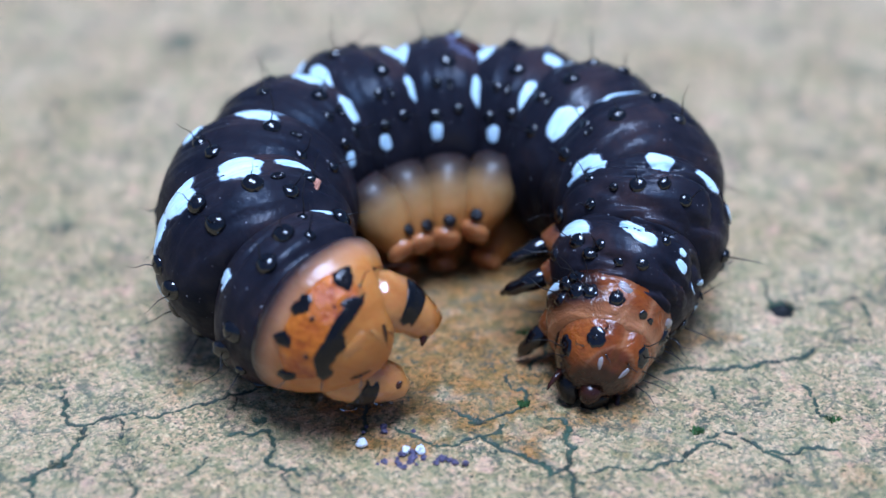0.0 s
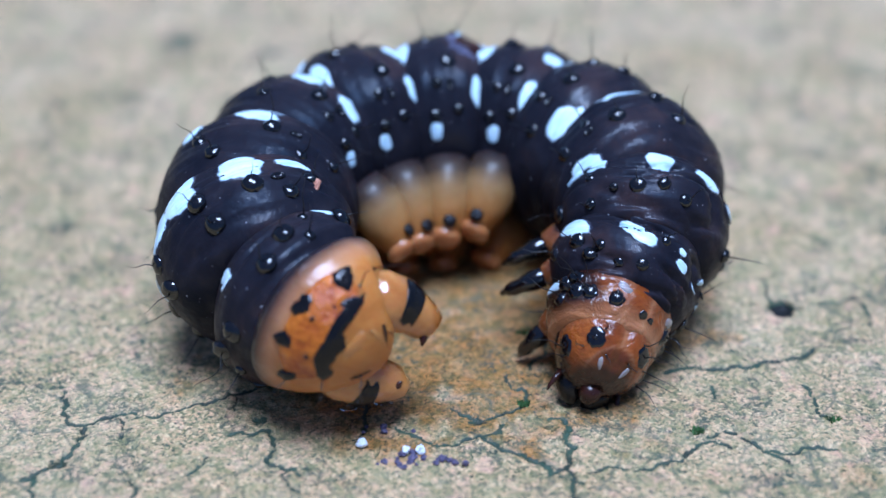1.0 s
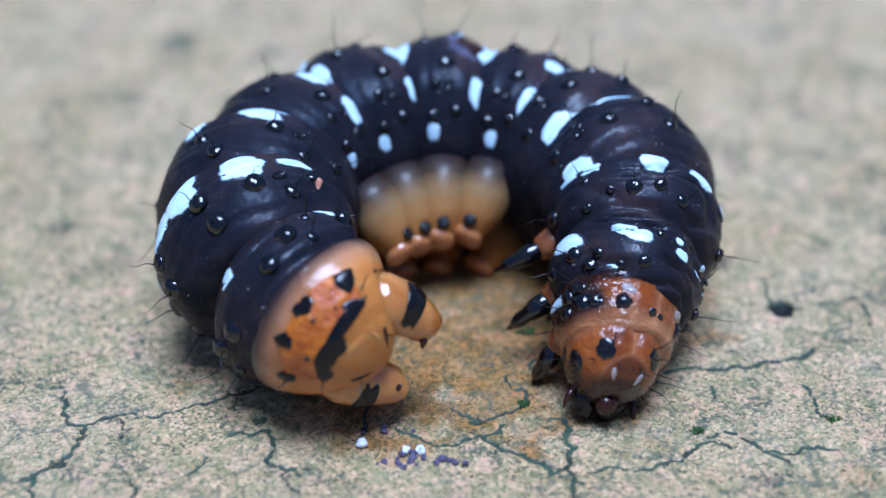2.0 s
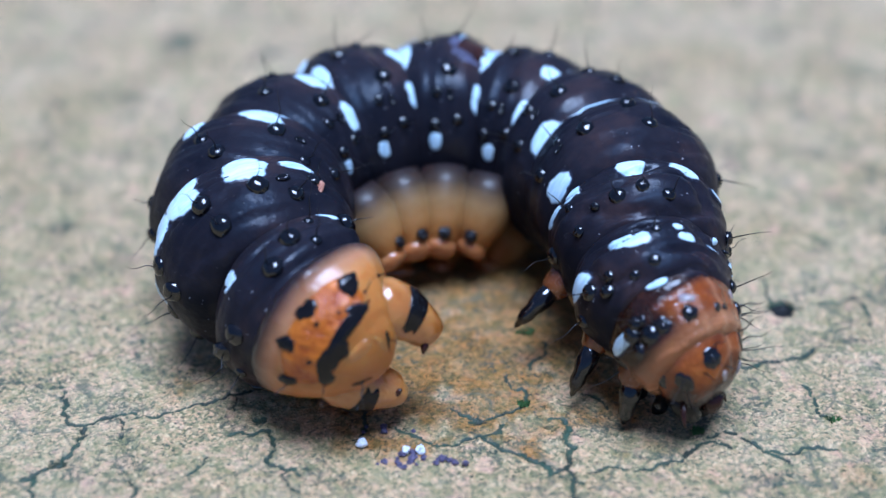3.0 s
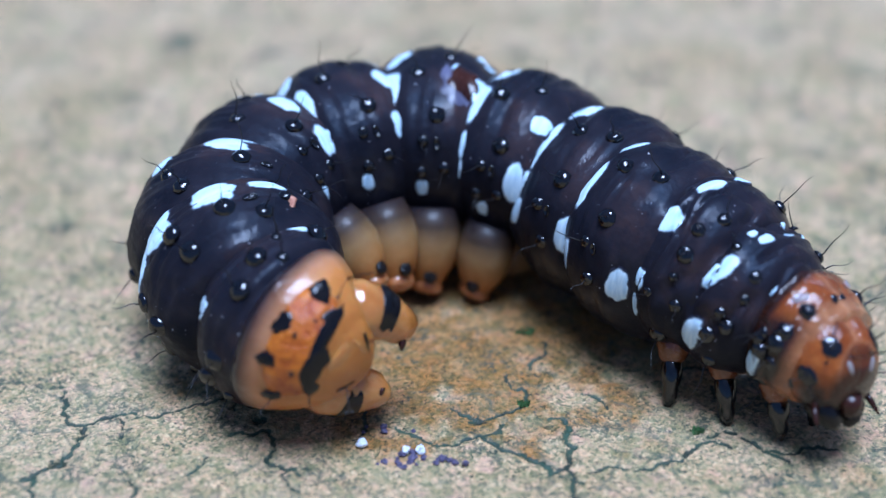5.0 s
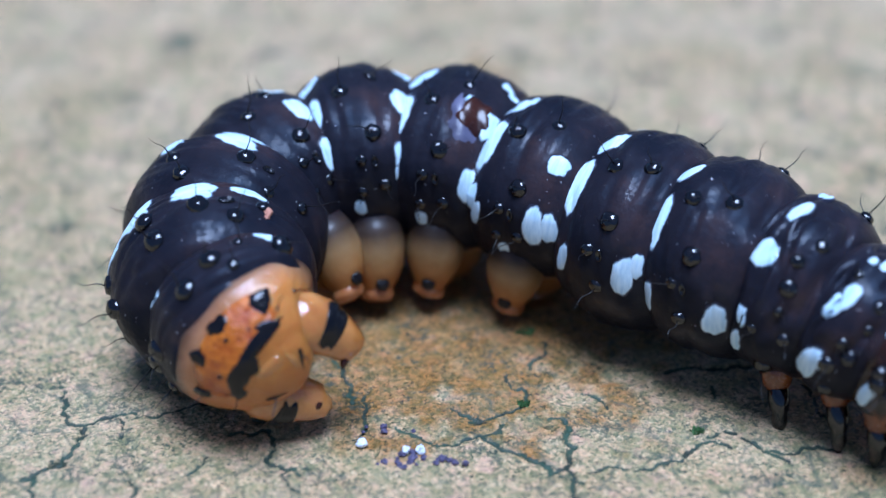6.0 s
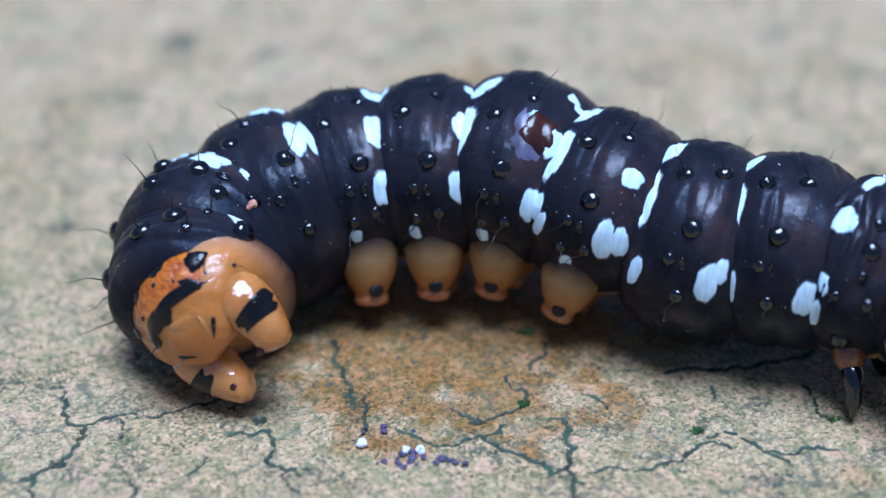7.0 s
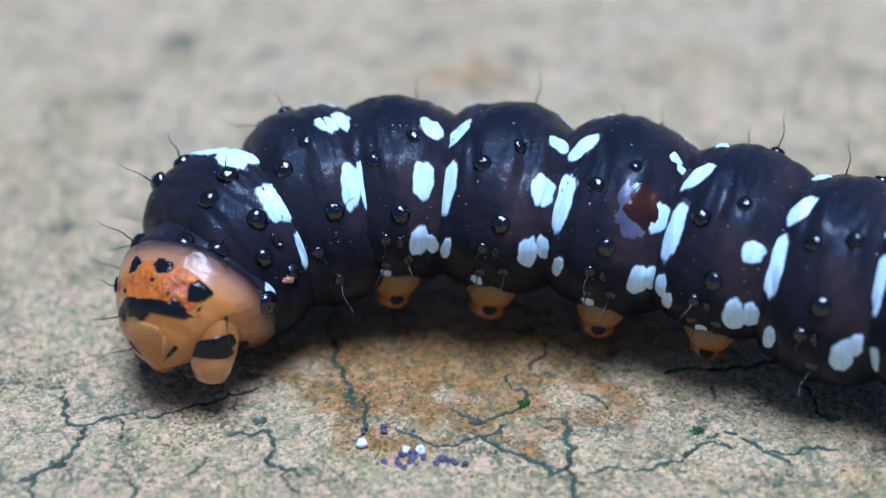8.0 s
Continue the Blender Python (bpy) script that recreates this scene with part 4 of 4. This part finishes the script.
    g.crack((-6.57, -10.61), (-6.83, -11.09), (-7.10, -11.40), width=0.04, depth=0.08, dark=0.8)
    g.crack((4.13, -7.67), (4.61, -7.94), (4.81, -8.47), width=0.04, depth=0.08, dark=0.8)
    # a shallow hole whose floor is painted black as shade
    g.pit(10.89, -3.25, 0.50, 0.46, 0.30, 1.5, 6)
    g.pit(-13.28, 1.84, 0.7, 0.6, 0.25, 0.5)
    g.pit(-11.51, 16.76, 1.1, 1.3, 0.3, 0.55)
    g.pit(8.08, 13.76, 1.0, 0.9, 0.3, 0.6)
    g.pit(-10.81, -10.85, 0.22, 0.22, 0.2, 1.0)
    g.pit(-5.3, -9.04, 0.25, 0.2, 0.1, 0.9)
    g.pit(1.0, -9.0, 0.28, 0.22, 0.08, 0.7)
    # ochre stain, stretched back so its brown also shades the ground inside the curl
    g.spill_shade(-0.1, -5.4, 6.3, 5.0, 1.0)
    # next two: brown painted for shade inside the curl, then under the thorax
    g.spill_shade(0.6, -1.6, 4.6, 3.2, 1.0)
    g.spill_shade(5.6, -3.9, 3.6, 2.0, 0.9)
    g.spill_shade(11.5, -11.3, 0.6, 0.5, 0.3)
    g.spill_shade(1.07, 13.3, 2.4, 1.5, 0.7)
    return g.build(ground_material())


ground = build_ground()


# ---- small things on the ground ----
GRIT = plain_material("purple_grit", (0.03, 0.025, 0.05), (0.14, 0.11, 0.19), 6000, 0.5, 0.8, 0.0001)
MOSS = plain_material("green_moss", (0.03, 0.07, 0.018), (0.09, 0.19, 0.045), 5000, 0.7, 0.8, 0.0001)


def pebble(name, size, seed, mat):
    """A small angular grain."""
    bm = bmesh.new()
    bmesh.ops.create_icosphere(bm, subdivisions=3, radius=1)
    rng = random.Random(seed)
    off = Vector((rng.uniform(0, 50), rng.uniform(0, 50), rng.uniform(0, 50)))
    for v in bm.verts:
        v.co *= 1 + 0.55 * noise.noise(v.co * 1.3 + off)
        v.co = Vector((v.co.x * size[0], v.co.y * size[1], v.co.z * size[2])) * MM
    me = bpy.data.meshes.new(name)
    bm.to_mesh(me)
    bm.free()
    me.materials.append(mat)
    return me


def scatter():
    whites = ((-2.30, -10.22, 0.15), (-1.05, -10.5, 0.12), (-0.63, -10.47, 0.14))
    for k, (x, y, r) in enumerate(whites):
        ob = new("white_grain", pebble("white_grain", (r, r * 0.9, r * 0.85), k, GRAIN))
        ob.matrix_basis = pose(x * MM, y * MM, 0.02 * MM + r * 0.4 * MM, 0, 0, 40 * k)
        tagged(ob, "tiny white crystalline grain lying on the concrete", "grain", "white grains")
    rng = random.Random(9)
    for k, (cx, cy, n, spread) in enumerate(((-1.15, -11.0, 9, 0.32), (-0.25, -10.82, 6, 0.26), (-1.9, -9.55, 5, 0.3), (0.1, -11.0, 4, 0.3), (-0.85, -10.75, 6, 0.3))):
        for i in range(n):
            r = rng.uniform(0.05, 0.12)
            ob = new("grit_grain", pebble("grit_grain", (r, r, r * 0.7), 40 + k * 20 + i, GRIT))
            ob.matrix_basis = pose((cx + rng.gauss(0, spread)) * MM, (cy + rng.gauss(0, spread * 0.5)) * MM, 0.0, 0, 0, rng.uniform(0, 360))
            tagged(ob, "tiny dark purple grit grain on the concrete", "grit", "purple grit")


def moss_tuft(x, y, radius, count, seed):
    """A low tuft of many tiny green blades."""
    rng = random.Random(seed)
    verts, faces = [], []
    for _ in range(count):
        a, d = rng.uniform(0, 6.28), radius * rng.random() ** 0.6
        px, py, w = x + math.cos(a) * d * 1.5, y + math.sin(a) * d, rng.uniform(0.03, 0.06)
        h, t = rng.uniform(0.015, 0.05), rng.uniform(0, 6.28)
        lx, ly = rng.uniform(-0.08, 0.08), rng.uniform(-0.08, 0.08)
        k = len(verts)
        c, s = math.cos(t) * w, math.sin(t) * w
        verts += [(px + c, py + s, -0.1), (px - c, py - s, -0.1), (px - s, py + c, -0.1), (px + lx, py + ly, h)]
        faces += [(k, k + 1, k + 3), (k + 1, k + 2, k + 3), (k + 2, k, k + 3)]
    ob = new("moss", mesh_of("moss", verts, faces, MOSS, False))
    tagged(ob, "small tuft of green moss in a crack", "moss", kind="stuff")


scatter()
for row in ((2.58, -4.68, 0.20, 110, 1), (11.3, -8.95, 0.15, 70, 2), (2.35, -8.25, 0.12, 60, 3), (7.3, -9.5, 0.14, 50, 5)):
    moss_tuft(*row)


# ---- what moves ----
def glide(ob, rows):
    walk(ob, [(t, pose(x * MM, y * MM, z * MM, rx, ry, rz)) for t, x, y, z, rx, ry, rz in rows])


def motions():
    parts = SEGMENTS
    # the false legs stretch while the body is curled and draw in as it crawls
    reach = {"A6": (1.0, 0.55, 0.1, -0.25), "A5": (1.0, 0.55, -0.05, -0.3), "A4": (1.0, 0.15, -0.3, -0.3), "A3": (0.9, 0.0, -0.25, -0.25)}
    for key, (a, b, c, d) in reach.items():
        for ob in FEET[key]:
            rest = ob.matrix_basis.copy()
            walk(ob, [(t, Matrix.Translation((0, 0, -0.85 * q * MM)) @ rest) for t, q in ((0, a), (4.7, a), (6, b), (6.6, c), (7.2, d), (8, d - 0.5))])
    # the claspers are tucked under at the end
    for pieces, (x, y, z) in zip(CLASPERS, ((0.40, 0.05, 0.40), (0.75, 0.0, 0.6))):
        for ob in pieces:
            walk(ob, [(t, pose(x * q * MM, y * q * MM, z * q * MM)) for t, q in ((0, 0), (7.0, 0), (7.5, 0.45), (8, 1))])
    glide(parts["A10"], [
        (0, -2.31, -8.95, 2.54, -58.2, -10.4, 136.7),
        (1, -2.31, -8.95, 2.54, -58.2, -10.4, 136.7),
        (1.5, -2.31, -8.92, 2.51, -58.2, -10.3, 136.6),
        (3, -2.29, -9.09, 2.42, -56.3, -12.1, 137.3),
        (3.5, -2.47, -9.07, 2.40, -58.6, -11.5, 138.8),
        (4, -2.70, -9.09, 2.35, -59.4, -8.2, 142.0),
        (4.5, -2.80, -9.11, 2.43, -60.7, -8.0, 144.2),
        (5.8, -3.91, -9.56, 2.28, -57.9, -11.1, 144.9),
        (6, -4.49, -9.44, 2.25, -60.3, -13.1, 132.1),
        (6.5, -5.74, -8.98, 2.18, -55.1, -8.6, 114.2),
        (7, -6.46, -7.96, 2.10, -56.0, -5.7, 97.9),
        (7.5, -6.97, -7.47, 1.79, -44.6, -18.6, 85.5),
        (8, -7.81, -7.70, 1.74, -18.1, -18.5, 66.3)])
    glide(parts["A9"], [
        (0, -4.20, -6.99, 2.79, -58.1, -8.6, 135.3),
        (1, -4.20, -6.99, 2.79, -58.1, -8.6, 135.3),
        (1.5, -4.20, -6.95, 2.78, -58.2, -9.1, 135.1),
        (3, -4.15, -7.13, 2.76, -56.4, -10.8, 135.8),
        (3.5, -4.31, -7.30, 2.75, -58.9, -9.5, 135.9),
        (4, -4.48, -7.61, 2.81, -61.9, -7.3, 136.3),
        (4.5, -4.53, -7.63, 2.77, -64.0, -6.6, 135.8),
        (5.8, -5.14, -8.30, 2.75, -66.7, -7.9, 126.0),
        (6, -5.68, -8.12, 2.85, -65.6, -10.2, 118.0),
        (6.5, -6.84, -7.22, 2.65, -56.5, -8.7, 103.5),
        (7, -7.25, -6.16, 2.59, -55.3, -7.2, 86.7),
        (7.5, -7.31, -5.83, 2.70, -40.8, -16.0, 72.7),
        (8, -7.08, -5.95, 2.06, -22.0, -13.9, 57.7)])
    glide(parts["A8"], [
        (0, -5.53, -4.95, 3.12, -60.0, -10.8, 112.0),
        (1, -5.53, -4.95, 3.12, -60.0, -10.8, 112.0),
        (1.5, -5.50, -4.92, 3.13, -60.6, -11.2, 111.7),
        (3, -5.51, -5.14, 3.18, -57.9, -11.7, 114.1),
        (3.5, -5.60, -5.42, 3.10, -61.0, -9.5, 112.8),
        (4, -5.70, -5.87, 3.00, -64.8, -5.6, 112.7),
        (4.5, -5.72, -5.92, 2.95, -66.8, -4.5, 112.2),
        (5.8, -6.30, -6.62, 2.92, -63.8, -3.8, 108.0),
        (6, -6.62, -6.38, 2.87, -61.1, -0.8, 97.8),
        (6.5, -7.26, -5.24, 2.62, -55.1, 1.2, 79.8),
        (7, -7.04, -4.41, 2.68, -55.8, 2.8, 60.4),
        (7.5, -6.68, -4.24, 3.12, -38.0, -3.2, 51.1),
        (8, -6.30, -4.45, 2.90, -13.6, -7.1, 45.2)])
    glide(parts["A7"], [
        (0, -5.69, -2.73, 3.11, -61.2, -0.7, 82.6),
        (1.0, -5.69, -2.73, 3.11, -61.2, -0.7, 82.6),
        (1.5, -5.59, -2.71, 3.14, -61.5, -1.9, 81.5),
        (3, -5.84, -2.87, 3.20, -55.2, -2.1, 83.8),
        (3.5, -5.81, -3.25, 3.16, -60.3, -2.4, 81.5),
        (4, -6.03, -3.75, 3.05, -63.6, -2.6, 83.0),
        (4.5, -6.11, -3.80, 3.10, -62.0, -2.8, 81.9),
        (4.7, -6.17, -4.05, 3.01, -63.3, -3.3, 82.9),
        (5.8, -6.61, -4.44, 3.05, -57.3, -4.5, 79.1),
        (6, -6.55, -3.95, 3.04, -54.8, -3.4, 71.3),
        (6.5, -6.27, -2.85, 3.03, -43.9, -7.4, 52.9),
        (7, -5.16, -2.67, 3.08, -42.9, -6.1, 30.9),
        (7.5, -4.49, -2.68, 3.48, -29.5, -2.7, 22.8),
        (8, -3.83, -3.15, 3.53, -10.9, -4.5, 17.5)])
    glide(parts["A6"], [
        (0, -4.73, -0.26, 3.05, -60.5, 0.1, 55.8),
        (1, -4.73, -0.26, 3.05, -60.5, 0.1, 55.8),
        (1.5, -4.61, -0.33, 3.15, -60.4, -0.2, 54.7),
        (3, -4.86, -0.46, 3.19, -54.9, -0.3, 53.8),
        (3.5, -4.82, -0.99, 3.20, -58.1, -1.0, 52.5),
        (4, -5.13, -1.42, 3.17, -56.8, -3.3, 55.6),
        (4.5, -5.15, -1.55, 3.18, -56.7, -2.6, 53.2),
        (4.7, -5.22, -1.75, 3.19, -56.7, -4.0, 52.9),
        (5.8, -5.70, -2.11, 3.29, -48.9, -5.0, 48.1),
        (6, -5.31, -1.73, 3.19, -47.2, -4.5, 41.5),
        (6.5, -4.43, -1.16, 3.37, -37.1, -6.5, 27.9),
        (7, -2.81, -1.83, 3.35, -32.9, -6.7, 10.6),
        (7.5, -1.81, -2.13, 3.51, -23.2, 0.9, 1.3),
        (8, -1.41, -2.77, 3.63, -10.6, -0.1, -0.1)])
    glide(parts["A5"], [
        (0, -2.71, 1.67, 3.11, -58.0, -0.4, 29.5),
        (1, -2.71, 1.67, 3.11, -58.0, -0.4, 29.5),
        (1.5, -2.64, 1.46, 3.16, -59.5, -0.4, 28.0),
        (3, -2.70, 1.42, 3.23, -54.3, -0.5, 27.5),
        (3.5, -2.78, 0.69, 3.25, -56.6, -0.8, 25.8),
        (4, -3.16, 0.45, 3.35, -50.3, -2.4, 28.6),
        (4.5, -3.11, 0.19, 3.33, -51.3, -2.4, 26.3),
        (4.7, -3.06, 0.05, 3.37, -49.8, -2.9, 26.4),
        (5.8, -3.30, -0.60, 3.45, -39.0, -2.7, 16.2),
        (6, -2.56, -0.53, 3.44, -35.5, -3.2, 9.0),
        (6.5, -1.73, -0.44, 3.62, -30.0, -2.1, 0.0),
        (7, -0.22, -1.73, 3.68, -27.8, -6.9, -4.6),
        (7.5, 1.54, -2.52, 3.40, -19.3, 1.8, -10.7),
        (8, 1.91, -3.15, 3.53, -11.1, 2.2, -10.1)])
    glide(parts["A4"], [
        (0, -0.03, 2.40, 3.09, -59.8, -0.3, 3.1),
        (1, -0.03, 2.40, 3.09, -59.8, -0.3, 3.1),
        (1.5, -0.07, 2.09, 3.18, -61.9, 0.6, 1.5),
        (3, 0.04, 2.09, 3.24, -54.0, 0.0, 0.3),
        (3.5, -0.16, 1.27, 3.27, -55.2, 0.8, -0.3),
        (4, -0.41, 1.16, 3.40, -45.2, 0.9, 1.1),
        (4.5, -0.37, 0.81, 3.40, -44.1, 1.5, -0.6),
        (4.7, -0.27, 0.71, 3.47, -40.3, -0.4, -1.1),
        (5.8, -0.06, -0.56, 3.56, -29.3, 0.6, -14.0),
        (6, 0.49, -0.83, 3.52, -27.5, 0.1, -17.2),
        (6.5, 1.19, -1.13, 3.60, -30.1, 1.8, -21.2),
        (7, 2.45, -2.21, 3.99, -22.5, 0.8, -19.7),
        (7.5, 4.84, -3.34, 3.32, -13.9, -0.8, -17.4),
        (8, 5.44, -3.93, 3.38, -8.0, 1.9, -18.0)])
    glide(parts["A3"], [
        (0, 2.65, 1.95, 3.13, -60.6, -2.5, -21.8),
        (1, 2.65, 1.95, 3.13, -60.6, -2.5, -21.8),
        (1.5, 2.51, 1.60, 3.11, -64.6, -0.3, -22.2),
        (3, 2.74, 1.45, 3.23, -50.3, -1.8, -27.1),
        (3.5, 2.45, 0.66, 3.17, -52.1, -0.0, -25.2),
        (4, 2.44, 0.56, 3.26, -39.3, 1.6, -25.8),
        (4.5, 2.38, 0.14, 3.18, -38.2, 2.1, -24.3),
        (4.7, 2.56, -0.06, 3.41, -32.8, 2.0, -27.3),
        (5.8, 2.80, -1.98, 3.43, -23.6, 2.4, -30.8),
        (6, 3.37, -2.32, 3.45, -20.4, 1.4, -31.3),
        (6.5, 4.07, -2.67, 3.42, -29.2, 3.2, -28.0),
        (7, 4.87, -3.40, 3.63, -24.0, 7.0, -24.3),
        (7.5, 7.65, -4.32, 3.54, -6.9, -3.3, -23.3),
        (8, 8.66, -5.28, 3.35, -2.9, 0.5, -25.4)])
    glide(parts["A2"], [
        (0, 4.61, 0.54, 3.31, -58.0, -2.2, -46.9),
        (1, 4.61, 0.54, 3.31, -58.0, -2.2, -46.9),
        (1.5, 4.37, 0.27, 3.20, -63.2, -1.3, -45.7),
        (3, 4.59, -0.24, 3.40, -51.1, -4.4, -55.4),
        (3.5, 4.38, -0.87, 3.27, -47.8, -4.3, -48.9),
        (4, 4.48, -1.20, 3.24, -39.7, -2.7, -48.3),
        (4.5, 4.53, -1.41, 3.21, -34.0, -2.7, -42.6),
        (4.7, 4.79, -1.91, 3.27, -26.0, 1.3, -45.8),
        (5.8, 5.54, -3.82, 3.31, -17.7, 0.6, -35.0),
        (6, 6.11, -4.21, 3.36, -15.9, 0.0, -33.6),
        (6.5, 6.97, -4.24, 3.20, -25.4, 0.9, -25.4),
        (7, 7.64, -4.58, 3.25, -20.8, 2.6, -18.9),
        (7.5, 9.99, -5.52, 3.62, -4.1, -2.0, -28.7),
        (8, 11.51, -6.83, 3.31, -0.9, -2.6, -26.0)])
    glide(parts["A1"], [
        (0, 5.94, -1.56, 3.31, -57.5, 3.5, -70.6),
        (1.0, 5.94, -1.56, 3.31, -57.5, 3.5, -70.6),
        (1.5, 5.66, -1.62, 3.21, -62.5, 3.1, -68.2),
        (3, 5.57, -2.64, 3.61, -44.8, -0.3, -75.9),
        (3.5, 5.68, -3.04, 3.54, -39.3, -2.5, -61.9),
        (4, 5.98, -3.42, 3.52, -32.2, -2.6, -56.2),
        (4.5, 6.24, -3.41, 3.43, -26.3, -2.8, -50.6),
        (4.7, 6.32, -3.93, 3.28, -24.1, -0.5, -50.9),
        (5.8, 7.72, -5.51, 3.38, -11.9, -0.4, -39.7),
        (6, 8.38, -5.78, 3.43, -11.3, -0.6, -35.7),
        (6.5, 9.49, -5.30, 3.32, -21.6, -2.6, -25.1),
        (7, 10.21, -5.32, 3.35, -22.0, -2.6, -21.1),
        (7.5, 12.00, -6.87, 3.65, -7.0, 0.6, -33.9),
        (8, 13.99, -7.97, 3.58, -0.7, -3.1, -26.7)])
    glide(parts["T3"], [
        (0, 6.08, -3.64, 3.03, -59.3, 14.3, -97.6),
        (1.0, 6.08, -3.64, 3.03, -59.3, 14.3, -97.6),
        (1.5, 5.87, -3.47, 2.98, -63.0, 14.7, -94.0),
        (3, 5.81, -5.08, 3.43, -42.6, 6.8, -83.8),
        (3.5, 6.71, -5.23, 3.48, -33.4, 4.9, -65.5),
        (4, 7.25, -5.34, 3.47, -27.6, 5.7, -58.3),
        (4.5, 7.68, -5.24, 3.45, -21.6, 2.5, -53.7),
        (4.7, 7.74, -5.54, 3.31, -17.7, 3.1, -51.4),
        (5.8, 9.36, -7.12, 3.33, -9.1, 2.9, -45.8),
        (6, 10.28, -7.30, 3.42, -7.1, 3.2, -41.2),
        (6.5, 11.74, -6.48, 3.47, -14.3, 0.8, -33.0),
        (7, 12.37, -6.45, 3.52, -17.9, 0.4, -34.8),
        (7.5, 14.15, -8.44, 3.56, -7.6, 5.1, -36.2),
        (8, 16.32, -9.31, 3.59, -2.9, 4.0, -32.4)])
    glide(parts["T2"], [
        (0, 5.46, -5.15, 2.39, -67.0, 22.5, -113.1),
        (1.0, 5.46, -5.15, 2.39, -67.0, 22.5, -113.1),
        (1.5, 5.42, -5.04, 2.32, -65.8, 22.1, -107.7),
        (3, 6.05, -7.06, 3.08, -29.4, 11.3, -77.9),
        (3.5, 7.51, -7.04, 3.16, -21.7, 11.2, -63.1),
        (4, 8.16, -6.95, 3.10, -20.1, 12.6, -56.5),
        (4.5, 8.69, -6.75, 3.25, -13.8, 10.0, -54.5),
        (4.7, 8.71, -6.92, 3.07, -12.0, 8.6, -53.1),
        (5.8, 10.70, -8.57, 3.16, -6.4, 5.7, -45.7),
        (6, 11.72, -8.71, 3.18, -8.5, 10.5, -46.7),
        (6.5, 13.53, -7.92, 3.25, -12.3, 9.5, -44.4),
        (7, 14.21, -8.11, 3.32, -13.3, 8.9, -44.3),
        (7.5, 16.11, -9.87, 3.20, -7.3, 10.9, -36.1),
        (8, 18.26, -10.68, 3.23, -3.9, 11.6, -37.2)])
    glide(parts["T1"], [
        (0, 4.92, -6.26, 1.84, -49.0, 20.5, -105.6),
        (1, 4.92, -6.26, 1.84, -49.0, 20.5, -105.6),
        (1.5, 4.96, -6.28, 1.77, -46.6, 18.6, -103.7),
        (3, 6.44, -8.31, 2.80, -21.5, 20.7, -59.3),
        (3.5, 8.25, -8.32, 2.82, -15.0, 18.9, -51.0),
        (4, 9.14, -8.20, 2.71, -14.0, 17.8, -47.9),
        (4.5, 9.78, -8.18, 2.81, -11.1, 10.7, -57.5),
        (4.7, 9.81, -8.30, 2.79, -8.6, 5.3, -57.0),
        (5.8, 11.97, -9.79, 2.96, -13.7, 15.7, -47.2),
        (6, 12.81, -9.99, 2.74, -11.3, 18.5, -52.3),
        (6.5, 14.77, -9.45, 2.75, -11.1, 17.2, -56.5),
        (7, 15.72, -9.72, 2.78, -10.8, 16.2, -47.9),
        (7.5, 17.74, -11.06, 2.70, -6.9, 16.2, -36.2),
        (8, 19.77, -11.93, 2.70, -4.3, 17.2, -41.7)])
    glide(parts["HD"], [
        (0, 4.71, -7.61, 1.40, -30.0, 17.3, -98.0),
        (1, 4.71, -7.61, 1.40, -30.0, 17.3, -98.0),
        (1.5, 4.70, -7.78, 1.33, -27.0, 15.3, -98.6),
        (3, 7.15, -9.09, 2.27, -12.7, 28.0, -45.3),
        (3.5, 9.15, -9.14, 2.27, -10.9, 24.3, -41.1),
        (4, 10.12, -9.13, 2.17, -13.0, 21.9, -43.0),
        (4.5, 10.47, -9.54, 2.63, -10.4, 7.0, -62.9),
        (4.7, 10.47, -9.64, 2.77, -11.0, 0.7, -63.8),
        (5.8, 12.88, -10.92, 2.26, -11.8, 25.8, -51.3),
        (6, 13.61, -11.16, 2.15, -11.2, 22.6, -55.4),
        (6.5, 15.52, -10.94, 2.13, -10.3, 20.3, -63.0),
        (7, 16.91, -11.10, 2.15, -9.5, 19.3, -49.3),
        (7.5, 19.05, -12.03, 2.14, -6.5, 19.0, -36.4),
        (8, 20.91, -13.03, 2.13, -4.4, 19.9, -44.1)])


motions()
